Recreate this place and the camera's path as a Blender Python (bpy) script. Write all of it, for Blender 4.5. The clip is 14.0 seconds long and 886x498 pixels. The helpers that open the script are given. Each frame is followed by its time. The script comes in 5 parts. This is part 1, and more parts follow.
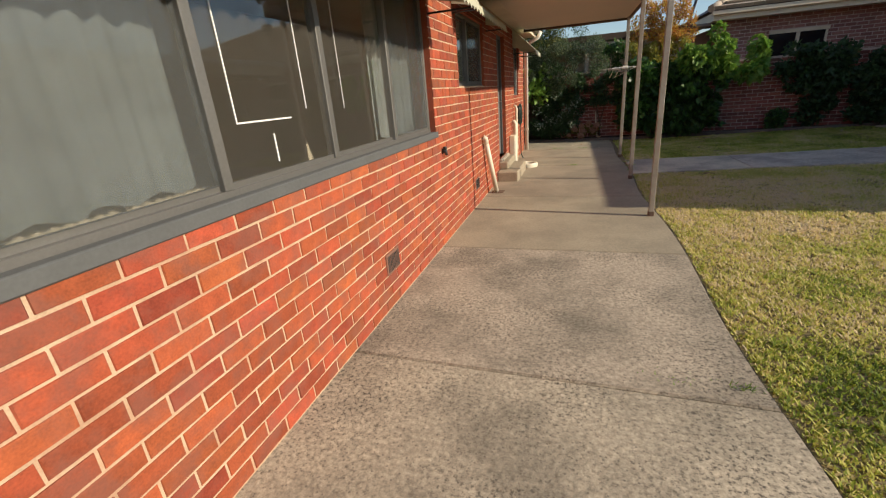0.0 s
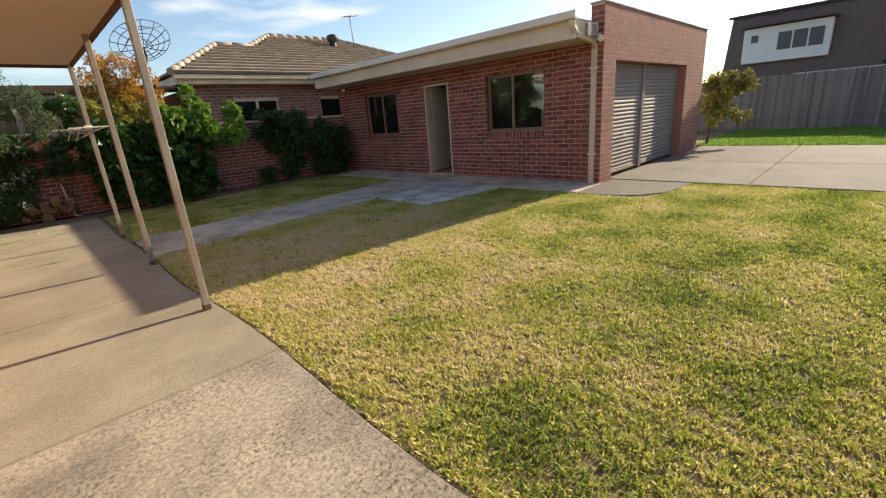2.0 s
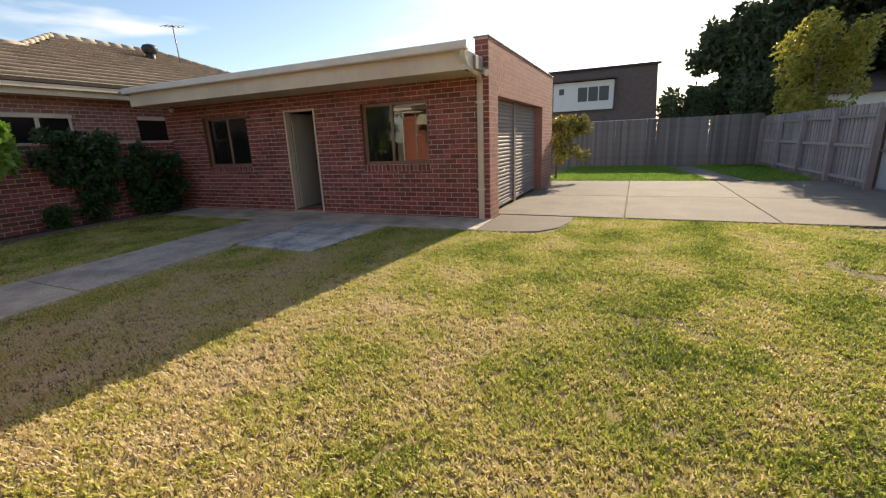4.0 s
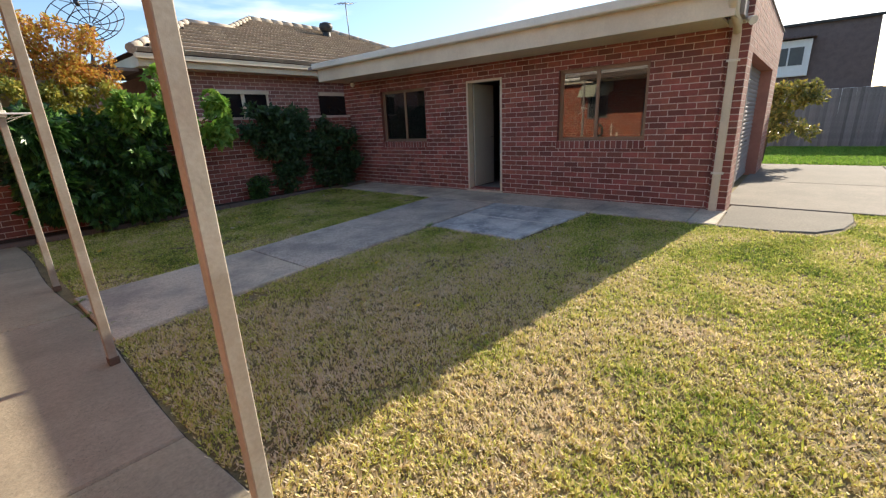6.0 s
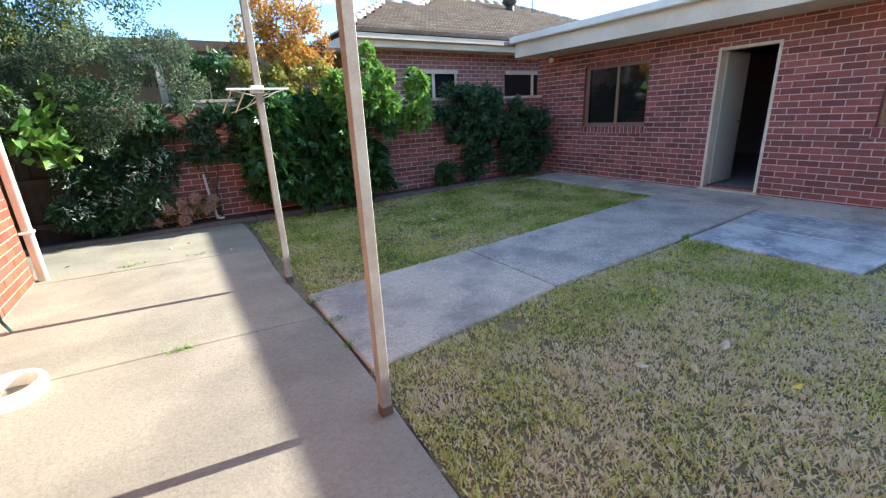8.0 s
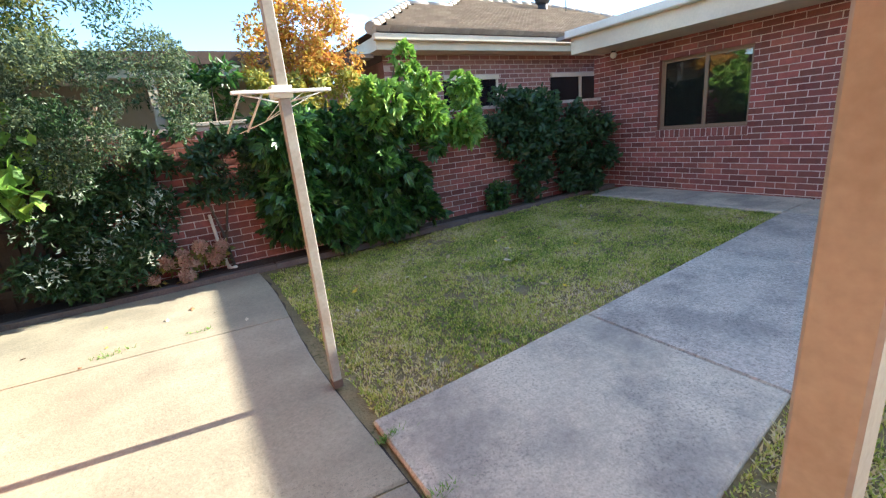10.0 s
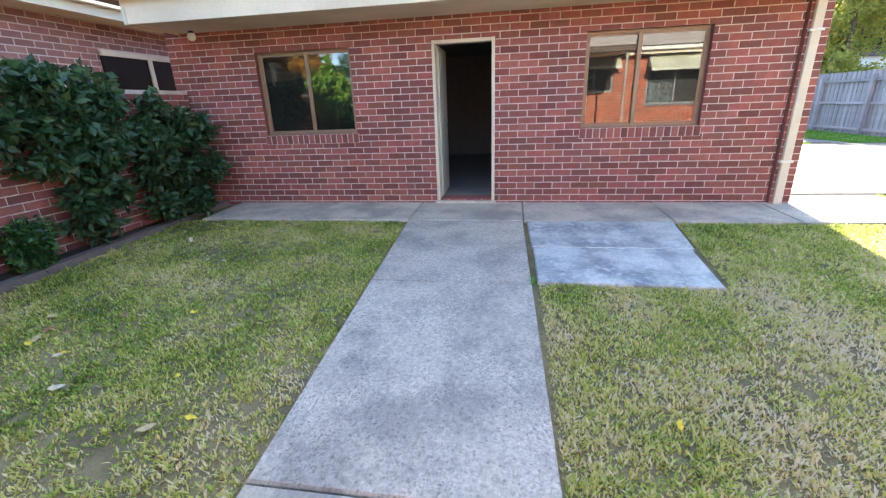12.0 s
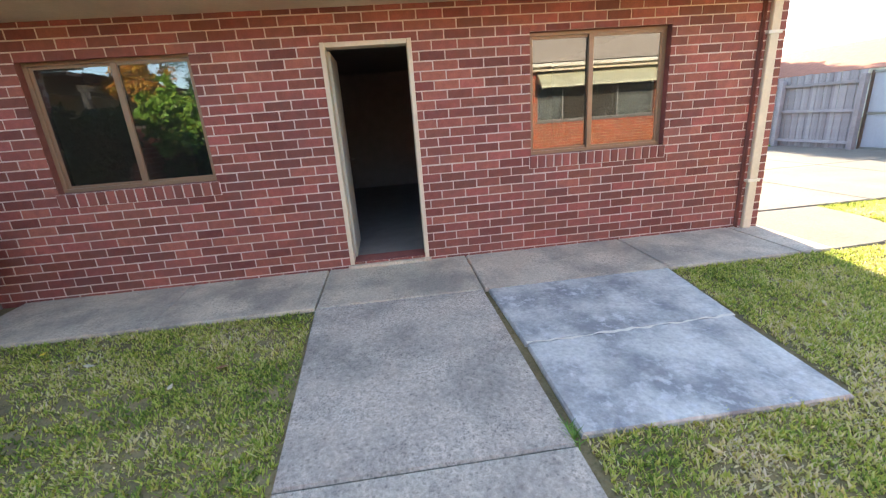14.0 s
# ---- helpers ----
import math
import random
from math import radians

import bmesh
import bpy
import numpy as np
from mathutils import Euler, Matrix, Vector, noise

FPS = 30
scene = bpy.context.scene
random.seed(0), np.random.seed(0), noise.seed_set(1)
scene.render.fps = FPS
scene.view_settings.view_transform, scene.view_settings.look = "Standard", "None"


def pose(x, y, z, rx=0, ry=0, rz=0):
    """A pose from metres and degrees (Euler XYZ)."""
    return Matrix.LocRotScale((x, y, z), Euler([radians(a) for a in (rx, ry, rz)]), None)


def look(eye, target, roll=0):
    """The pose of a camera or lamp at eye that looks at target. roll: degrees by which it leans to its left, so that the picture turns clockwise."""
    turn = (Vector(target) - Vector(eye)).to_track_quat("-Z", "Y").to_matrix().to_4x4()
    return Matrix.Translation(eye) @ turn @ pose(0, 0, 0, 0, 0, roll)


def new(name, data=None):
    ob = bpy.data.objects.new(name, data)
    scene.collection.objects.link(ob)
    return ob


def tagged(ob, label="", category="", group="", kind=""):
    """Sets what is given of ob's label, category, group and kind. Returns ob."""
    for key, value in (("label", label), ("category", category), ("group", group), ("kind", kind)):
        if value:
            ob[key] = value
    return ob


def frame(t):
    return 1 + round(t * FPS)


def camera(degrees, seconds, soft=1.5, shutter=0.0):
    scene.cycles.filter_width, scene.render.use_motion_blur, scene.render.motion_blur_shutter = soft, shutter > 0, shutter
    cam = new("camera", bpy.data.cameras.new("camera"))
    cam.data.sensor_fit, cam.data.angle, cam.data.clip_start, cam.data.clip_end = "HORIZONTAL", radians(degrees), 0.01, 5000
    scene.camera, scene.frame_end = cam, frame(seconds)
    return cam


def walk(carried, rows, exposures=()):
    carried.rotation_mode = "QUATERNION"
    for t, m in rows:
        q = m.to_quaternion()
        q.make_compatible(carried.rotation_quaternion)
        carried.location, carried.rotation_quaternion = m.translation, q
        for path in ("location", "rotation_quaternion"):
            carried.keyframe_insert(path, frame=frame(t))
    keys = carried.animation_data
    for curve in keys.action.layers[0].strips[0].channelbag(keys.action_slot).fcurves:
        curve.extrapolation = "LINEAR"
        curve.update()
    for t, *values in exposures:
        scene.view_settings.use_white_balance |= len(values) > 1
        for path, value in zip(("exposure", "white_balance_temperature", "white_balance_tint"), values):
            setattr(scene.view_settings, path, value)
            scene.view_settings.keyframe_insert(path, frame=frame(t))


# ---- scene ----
cam = camera(92.9, 14.0, 1.25)
PATH = [
    (0, (0.24, 0.267, 1.491), (-0.332, 2.057, 0.805), -4.7),
    (0.5, (0.139, 0.503, 1.523), (0.057, 2.393, 0.872), -5.3),
    (1, (0.178, 0.791, 1.493), (0.57, 2.643, 0.845), -5.4),
    (1.5, (0.22, 1.242, 1.436), (1.123, 2.912, 0.807), -4.8),
    (2, (0.254, 1.432, 1.481), (1.581, 2.803, 0.881), -4.5),
    (2.5, (0.351, 1.707, 1.517), (1.976, 2.732, 0.964), -3.9),
    (2.7, (0.397, 1.837, 1.519), (2.111, 2.723, 0.992), -4.0),
    (4.8, (0.718, 3.139, 1.471), (2.482, 3.94, 0.972), -2.3),
    (5, (0.659, 3.283, 1.486), (2.38, 4.16, 0.966), -2.4),
    (5.5, (0.665, 3.657, 1.481), (2.258, 4.733, 0.928), -2.5),
    (6, (0.687, 4.167, 1.468), (2.145, 5.41, 0.893), -2.6),
    (6.5, (0.58, 4.582, 1.469), (1.891, 5.97, 0.873), -2.5),
    (7, (0.553, 4.984, 1.431), (1.742, 6.476, 0.829), -2.5),
    (7.5, (0.53, 5.39, 1.463), (1.613, 6.955, 0.848), -2.5),
    (8, (0.478, 5.819, 1.462), (1.482, 7.436, 0.849), -2.6),
    (8.2, (0.497, 5.966, 1.467), (1.475, 7.598, 0.849), -2.9),
    (10.3, (0.78, 7.658, 1.46), (1.77, 9.313, 0.929), -6.3),
    (10.5, (0.878, 7.793, 1.463), (2.066, 9.311, 0.927), -6.2),
    (11, (1.152, 8.01, 1.427), (2.772, 9.044, 0.873), -4.6),
    (11.5, (1.503, 8.193, 1.448), (3.29, 8.837, 0.822), -2.7),
    (12, (1.865, 8.354, 1.463), (3.727, 8.67, 0.805), -2.2),
    (12.5, (2.29, 8.473, 1.458), (4.175, 8.638, 0.809), -3.9),
    (13, (2.705, 8.656, 1.469), (4.615, 8.708, 0.88), -3.7),
    (13.5, (3.1, 8.787, 1.496), (4.999, 8.551, 0.913), -4.5),
    (14, (3.554, 8.874, 1.505), (5.454, 8.677, 0.912), -4.3),
]
walk(cam, [(t, look(eye, target, roll)) for t, eye, target, roll in PATH], [(0, 0.38, 6700, 11), (1.5, 0.84, 7100, 11), (2.5, 0.92, 7200, 11), (5, 0.95, 7300, 12), (6.5, 1.44, 6000, 8), (7.5, 1.92, 5450, 7), (8, 2.02, 5350, 7), (10.5, 2.52, 5900, 6), (11, 2.92, 5900, 7), (12, 3.02, 6000, 7), (13, 2.97, 6500, 7), (14, 2.88, 6900, 8)])

# ---- world, sun ----
SUN_AZ, SUN_EL = radians(-8.2), radians(24.9)   # azimuth from +x
world = bpy.data.worlds.new("sky")
scene.world = world
world.use_nodes = True
wn, wl = world.node_tree.nodes, world.node_tree.links
wn.clear()
sky = wn.new("ShaderNodeTexSky")
sky.sky_type, sky.sun_disc = "NISHITA", False
sky.sun_elevation, sky.sun_rotation = SUN_EL, radians(90) - SUN_AZ
sky.air_density, sky.dust_density, sky.ozone_density = 1.0, 0.8, 3.0
cloud = wn.new("ShaderNodeTexNoise")
cloud.inputs["Scale"].default_value, cloud.inputs["Detail"].default_value = 2.6, 7
cramp = wn.new("ShaderNodeValToRGB")
cramp.color_ramp.elements[0].position, cramp.color_ramp.elements[1].position = 0.56, 0.74
cmix = wn.new("ShaderNodeMix")
cmix.data_type = "RGBA"
cmix.inputs["B"].default_value = (5.6, 5.9, 6.4, 1)
bg = wn.new("ShaderNodeBackground")
bg.inputs["Strength"].default_value = 0.11
wo = wn.new("ShaderNodeOutputWorld")
ctc, cmap = wn.new("ShaderNodeTexCoord"), wn.new("ShaderNodeMapping")
cmap.inputs["Scale"].default_value = (1.0, 1.0, 5.0)
wl.new(ctc.outputs["Generated"], cmap.inputs["Vector"])
wl.new(cmap.outputs["Vector"], cloud.inputs["Vector"])
wl.new(cloud.outputs["Fac"], cramp.inputs["Fac"])
wl.new(cramp.outputs["Color"], cmix.inputs["Factor"])
wl.new(sky.outputs["Color"], cmix.inputs["A"])
wl.new(cmix.outputs["Result"], bg.inputs["Color"])
wl.new(bg.outputs["Background"], wo.inputs["Surface"])
sun_data = bpy.data.lights.new("sun", "SUN")
sun_data.energy, sun_data.angle, sun_data.color = 4.3, radians(0.53), (1.0, 0.88, 0.70)
sun = new("sun", sun_data)
sun_dir = Vector((math.cos(SUN_AZ) * math.cos(SUN_EL), math.sin(SUN_AZ) * math.cos(SUN_EL), math.sin(SUN_EL)))
sun.matrix_world = look(sun_dir * 60, (0, 0, 0))


# ---- materials ----
def mat(name, color, rough=0.8, metal=0.0, var=0.25, scale=6.0, fine=60.0, bump=0.3, bump_d=0.004, stain=None, stain_amt=0.5,
        stain_scale=1.2, random_amt=0.0, spec=0.4, coords="Object", speck=None, mottle=0.0, pits=None):
    """Base colour with variation at two scales, optional stains, a random tint for each piece, and bump."""
    m = bpy.data.materials.new(name)
    m.use_nodes = True
    n, l = m.node_tree.nodes, m.node_tree.links
    b = n["Principled BSDF"]
    b.inputs["Roughness"].default_value, b.inputs["Metallic"].default_value = rough, metal
    b.inputs["Specular IOR Level"].default_value = spec
    tc = n.new("ShaderNodeTexCoord")
    big, small = n.new("ShaderNodeTexNoise"), n.new("ShaderNodeTexNoise")
    geo = n.new("ShaderNodeNewGeometry")
    src = geo.outputs["Position"] if coords == "World" else tc.outputs["Object"]
    for t, s, d in ((big, scale, 4), (small, fine, 6)):
        l.new(src, t.inputs["Vector"])
        t.inputs["Scale"].default_value, t.inputs["Detail"].default_value = s, d
    add = n.new("ShaderNodeMath"); add.operation = "ADD"
    l.new(big.outputs["Fac"], add.inputs[0]); l.new(small.outputs["Fac"], add.inputs[1])
    mr = n.new("ShaderNodeMapRange")
    mr.inputs["From Min"].default_value, mr.inputs["From Max"].default_value = 0.6, 1.4
    mr.inputs["To Min"].default_value, mr.inputs["To Max"].default_value = 1 - var, 1 + var
    l.new(add.outputs[0], mr.inputs["Value"])
    hsv = n.new("ShaderNodeHueSaturation")
    hsv.inputs["Color"].default_value = (*color, 1)
    out = mr.outputs["Result"]
    if random_amt:
        oi = n.new("ShaderNodeObjectInfo")
        ra = n.new("ShaderNodeMath"); ra.operation = "ADD"
        l.new(oi.outputs["Random"], ra.inputs[0]); l.new(geo.outputs["Random Per Island"], ra.inputs[1])
        fr = n.new("ShaderNodeMath"); fr.operation = "FRACT"
        l.new(ra.outputs[0], fr.inputs[0])
        rr = n.new("ShaderNodeMapRange")
        rr.inputs["To Min"].default_value, rr.inputs["To Max"].default_value = 1 - random_amt, 1 + random_amt * 0.6
        l.new(fr.outputs[0], rr.inputs["Value"])
        mu = n.new("ShaderNodeMath"); mu.operation = "MULTIPLY"
        l.new(rr.outputs[0], mu.inputs[0]); l.new(out, mu.inputs[1])
        out = mu.outputs[0]
        hr = n.new("ShaderNodeMapRange")
        hr.inputs["To Min"].default_value, hr.inputs["To Max"].default_value = 0.5 - 0.008, 0.5 + 0.006
        sc = n.new("ShaderNodeMath"); sc.operation = "MULTIPLY"; sc.inputs[1].default_value = 7.31
        f2 = n.new("ShaderNodeMath"); f2.operation = "FRACT"
        l.new(fr.outputs[0], sc.inputs[0]); l.new(sc.outputs[0], f2.inputs[0]); l.new(f2.outputs[0], hr.inputs["Value"])
        l.new(hr.outputs[0], hsv.inputs["Hue"])
    l.new(out, hsv.inputs["Value"])
    col = hsv.outputs["Color"]
    if stain:
        sn = n.new("ShaderNodeTexNoise")
        sn.inputs["Scale"].default_value, sn.inputs["Detail"].default_value, sn.inputs["Roughness"].default_value = stain_scale, 8, 0.65
        l.new(geo.outputs["Position"], sn.inputs["Vector"])
        sr = n.new("ShaderNodeMapRange")
        sr.inputs["From Min"].default_value, sr.inputs["From Max"].default_value = 0.43, 0.62
        sr.inputs["To Max"].default_value = stain_amt
        l.new(sn.outputs["Fac"], sr.inputs["Value"])
        mx = n.new("ShaderNodeMix"); mx.data_type = "RGBA"
        l.new(sr.outputs[0], mx.inputs["Factor"]); l.new(col, mx.inputs["A"])
        mx.inputs["B"].default_value = (*stain, 1)
        col = mx.outputs["Result"]
    if speck:
        vn = n.new("ShaderNodeTexNoise")
        vn.inputs["Scale"].default_value, vn.inputs["Detail"].default_value, vn.inputs["Roughness"].default_value = speck[1], 3, 0.7
        l.new(geo.outputs["Position"], vn.inputs["Vector"])
        vr = n.new("ShaderNodeMapRange")
        vr.inputs["From Min"].default_value, vr.inputs["From Max"].default_value = 0.51, 0.65
        vr.inputs["To Max"].default_value = speck[2]
        l.new(vn.outputs["Fac"], vr.inputs["Value"])
        big2 = n.new("ShaderNodeMapRange")
        big2.inputs["From Min"].default_value, big2.inputs["From Max"].default_value = 0.35, 0.6
        l.new(big.outputs["Fac"], big2.inputs["Value"])
        pm = n.new("ShaderNodeMath"); pm.operation = "MULTIPLY"
        l.new(vr.outputs[0], pm.inputs[0]); l.new(big2.outputs[0], pm.inputs[1])
        sx = n.new("ShaderNodeMix"); sx.data_type = "RGBA"
        l.new(pm.outputs[0], sx.inputs["Factor"]); l.new(col, sx.inputs["A"])
        sx.inputs["B"].default_value = (*speck[0], 1)
        col = sx.outputs["Result"]
    if mottle:
        mo = n.new("ShaderNodeTexNoise")
        mo.inputs["Scale"].default_value, mo.inputs["Detail"].default_value, mo.inputs["Roughness"].default_value = 34, 5, 0.75
        l.new(geo.outputs["Position"], mo.inputs["Vector"])
        mm = n.new("ShaderNodeMapRange")
        mm.inputs["From Min"].default_value, mm.inputs["From Max"].default_value = 0.34, 0.66
        mm.inputs["To Min"].default_value, mm.inputs["To Max"].default_value = 1 - mottle, 1 + mottle
        l.new(mo.outputs["Fac"], mm.inputs["Value"])
        mh = n.new("ShaderNodeHueSaturation")
        l.new(col, mh.inputs["Color"]); l.new(mm.outputs[0], mh.inputs["Value"])
        col = mh.outputs["Color"]
    if pits:
        vo = n.new("ShaderNodeTexVoronoi")
        vo.inputs["Scale"].default_value = pits[1]
        l.new(geo.outputs["Position"], vo.inputs["Vector"])
        wob = n.new("ShaderNodeMath"); wob.operation = "MULTIPLY_ADD"; wob.inputs[1].default_value = 0.16
        l.new(small.outputs["Fac"], wob.inputs[0]); l.new(vo.outputs["Distance"], wob.inputs[2])
        vp = n.new("ShaderNodeMapRange")
        vp.inputs["From Min"].default_value, vp.inputs["From Max"].default_value = 0.24, 0.30
        vp.inputs["To Min"].default_value, vp.inputs["To Max"].default_value = pits[2], 0.0
        l.new(wob.outputs[0], vp.inputs["Value"])
        px = n.new("ShaderNodeMix"); px.data_type = "RGBA"
        l.new(vp.outputs[0], px.inputs["Factor"]); l.new(col, px.inputs["A"])
        px.inputs["B"].default_value = (*pits[0], 1)
        col = px.outputs["Result"]
    l.new(col, b.inputs["Base Color"])
    if bump:
        bp = n.new("ShaderNodeBump")
        bp.inputs["Strength"].default_value, bp.inputs["Distance"].default_value = bump, bump_d
        l.new(small.outputs["Fac"], bp.inputs["Height"]); l.new(bp.outputs["Normal"], b.inputs["Normal"])
    return m


def leaf_mat(name, colors, trans=0.35, rough=0.45, patch=None, dry=None):
    """Leaves: colour chosen leaf by leaf along a ramp, part of the light let through. patch: a noise scale that drifts the ramp over the plan. dry: (x, y, radius, amount) of a parched stretch."""
    m = bpy.data.materials.new(name)
    m.use_nodes = True
    n, l = m.node_tree.nodes, m.node_tree.links
    b = n["Principled BSDF"]
    b.inputs["Roughness"].default_value = rough
    geo = n.new("ShaderNodeNewGeometry")
    ramp = n.new("ShaderNodeValToRGB")
    e = ramp.color_ramp.elements
    while len(e) < len(colors):
        e.new(0.5)
    for i, c in enumerate(colors):
        e[i].position, e[i].color = i / (len(colors) - 1), (*c, 1)
    fac = geo.outputs["Random Per Island"]
    if patch:
        nt = n.new("ShaderNodeTexNoise")
        nt.inputs["Scale"].default_value, nt.inputs["Detail"].default_value = patch, 5
        l.new(geo.outputs["Position"], nt.inputs["Vector"])
        mr = n.new("ShaderNodeMapRange")
        mr.inputs["From Min"].default_value, mr.inputs["From Max"].default_value = 0.3, 0.7
        mr.inputs["To Min"].default_value, mr.inputs["To Max"].default_value = -0.12, 0.55
        l.new(nt.outputs["Fac"], mr.inputs["Value"])
        h = n.new("ShaderNodeMath"); h.operation = "MULTIPLY_ADD"; h.inputs[1].default_value = 0.7
        l.new(fac, h.inputs[0]); l.new(mr.outputs[0], h.inputs[2])
        fac = h.outputs[0]
    if dry:
        dv = n.new("ShaderNodeVectorMath"); dv.operation = "DISTANCE"
        dv.inputs[1].default_value = (dry[0], dry[1], 0.0)
        l.new(geo.outputs["Position"], dv.inputs[0])
        dm = n.new("ShaderNodeMapRange")
        dm.inputs["From Max"].default_value = dry[2]
        dm.inputs["To Min"].default_value, dm.inputs["To Max"].default_value = dry[3], -0.10
        l.new(dv.outputs["Value"], dm.inputs["Value"])
        da = n.new("ShaderNodeMath"); da.operation = "ADD"
        l.new(fac, da.inputs[0]); l.new(dm.outputs[0], da.inputs[1])
        fac = da.outputs[0]
    l.new(fac, ramp.inputs["Fac"])
    l.new(ramp.outputs["Color"], b.inputs["Base Color"])
    tr = n.new("ShaderNodeBsdfTranslucent")
    l.new(ramp.outputs["Color"], tr.inputs["Color"])
    mix = n.new("ShaderNodeMixShader"); mix.inputs["Fac"].default_value = trans
    l.new(b.outputs[0], mix.inputs[1]); l.new(tr.outputs[0], mix.inputs[2])
    l.new(mix.outputs[0], n["Material Output"].inputs["Surface"])
    return m


def glass_mat(name, tint=(0.9, 0.93, 0.92), gloss=0.07, dust=0.0):
    """Window glass: clear, with a mirror sheen that grows at grazing angles."""
    m = bpy.data.materials.new(name)
    m.use_nodes = True
    n, l = m.node_tree.nodes, m.node_tree.links
    n.remove(n["Principled BSDF"])
    t, g = n.new("ShaderNodeBsdfTransparent"), n.new("ShaderNodeBsdfGlossy")
    t.inputs["Color"].default_value = (*tint, 1)
    g.inputs["Roughness"].default_value = 0.01
    f = n.new("ShaderNodeLayerWeight"); f.inputs["Blend"].default_value = 0.5
    p = n.new("ShaderNodeMath"); p.operation = "POWER"; p.inputs[1].default_value = 4.0
    a = n.new("ShaderNodeMath"); a.operation = "MULTIPLY_ADD"; a.use_clamp = True
    a.inputs[1].default_value, a.inputs[2].default_value = 0.7, gloss
    mix = n.new("ShaderNodeMixShader")
    l.new(f.outputs["Facing"], p.inputs[0]); l.new(p.outputs[0], a.inputs[0]); l.new(a.outputs[0], mix.inputs["Fac"])
    l.new(t.outputs[0], mix.inputs[1]); l.new(g.outputs[0], mix.inputs[2])
    d = n.new("ShaderNodeBsdfDiffuse"); d.inputs["Color"].default_value = (0.62, 0.56, 0.46, 1)
    film = n.new("ShaderNodeMixShader"); film.inputs["Fac"].default_value = dust
    l.new(mix.outputs[0], film.inputs[1]); l.new(d.outputs[0], film.inputs[2])
    l.new(film.outputs[0], n["Material Output"].inputs["Surface"])
    return m


M_BRICK_RED = mat("orange_red_brick", (0.35, 0.077, 0.03), 0.85, var=0.34, scale=14, fine=120, bump=0.5, random_amt=0.33, stain=(0.2, 0.085, 0.062), stain_amt=0.55, stain_scale=7)
M_BRICK_BROWN = mat("brown_red_brick", (0.285, 0.094, 0.07), 0.88, var=0.28, scale=14, fine=120, bump=0.4, random_amt=0.44, stain=(0.17, 0.08, 0.068), stain_amt=0.5, stain_scale=3)
M_BRICK_NB = mat("neighbour_brick", (0.31, 0.15, 0.125), 0.9, var=0.2, scale=10, fine=90, bump=0.3, random_amt=0.3)
M_PANE = mat("dark_far_pane", (0.012, 0.012, 0.014), 0.12, var=0.1, bump=0.0)
M_MORTAR = mat("sandy_mortar", (0.54, 0.40, 0.275), 0.95, var=0.25, scale=8, fine=150, bump=0.5, stain=(0.38, 0.18, 0.10), stain_amt=0.5, stain_scale=6)
M_MORTAR_G = mat("grey_mortar", (0.61, 0.49, 0.42), 0.95, var=0.2, scale=8, fine=150, bump=0.5, stain=(0.42, 0.28, 0.22), stain_amt=0.4, stain_scale=4)
M_MORTAR_P = mat("stained_parapet_mortar", (0.45, 0.31, 0.25), 0.95, var=0.2, scale=8, fine=150, bump=0.15)
M_BRICK_P = mat("parapet_brick", (0.36, 0.165, 0.125), 0.9, var=0.16, scale=9, fine=120, bump=0.05, random_amt=0.2, stain=(0.24, 0.12, 0.10), stain_amt=0.3, stain_scale=2)
M_CONC = mat("weathered_concrete", (0.42, 0.365, 0.27), 0.9, var=0.25, scale=1.3, fine=60, bump=0.6, stain=(0.155, 0.14, 0.105), stain_amt=0.8, stain_scale=1.0, coords="World", random_amt=0.06, speck=((0.045, 0.04, 0.032), 48, 0.95), mottle=0.34, pits=((0.07, 0.06, 0.05), 38, 0.55))
M_CONC_SMOOTH = mat("trowelled_patio_concrete", (0.375, 0.322, 0.23), 0.9, var=0.25, scale=1.3, fine=60, bump=0.6, stain=(0.155, 0.14, 0.105), stain_amt=0.45, stain_scale=1.0, coords="World", random_amt=0.06, speck=((0.06, 0.053, 0.04), 60, 0.45), mottle=0.13)
M_CONC_PATH = mat("grey_path_concrete", (0.58, 0.49, 0.365), 0.9, var=0.22, scale=2.2, fine=80, bump=0.5, stain=(0.24, 0.213, 0.185), stain_amt=0.7, stain_scale=1.6, coords="World", random_amt=0.08, speck=((0.11, 0.10, 0.085), 60, 0.5), mottle=0.14)
M_CONC_PIT = mat("pitted_path_concrete", (0.55, 0.47, 0.375), 0.9, var=0.22, scale=2.2, fine=80, bump=0.5, stain=(0.24, 0.213, 0.185), stain_amt=0.7, stain_scale=1.6, coords="World", random_amt=0.08, speck=((0.10, 0.09, 0.08), 75, 0.7), mottle=0.26, pits=((0.09, 0.08, 0.075), 27, 0.4))
M_CONC_PATCH = mat("blue_grey_cement", (0.55, 0.53, 0.48), 0.75, var=0.25, scale=3.0, fine=40, bump=0.4, stain=(0.2, 0.202, 0.21), stain_amt=0.85, stain_scale=2.2, coords="World", random_amt=0.06, speck=((0.6, 0.59, 0.57), 14, 0.8), mottle=0.12)
M_CONC_DRIVE = mat("pale_drive_concrete", (0.195, 0.172, 0.138), 0.9, var=0.18, scale=1.5, fine=60, bump=0.3, stain=(0.13, 0.115, 0.095), stain_amt=0.5, coords="World", random_amt=0.1, mottle=0.16)
M_SOIL = mat("thatch_under_grass", (0.18, 0.14, 0.068), 0.95, var=0.35, scale=3, fine=60, bump=0.6, bump_d=0.02, stain=(0.33, 0.25, 0.12), stain_amt=0.8, stain_scale=1.3, coords="World", speck=((0.06, 0.06, 0.018), 40, 0.8))
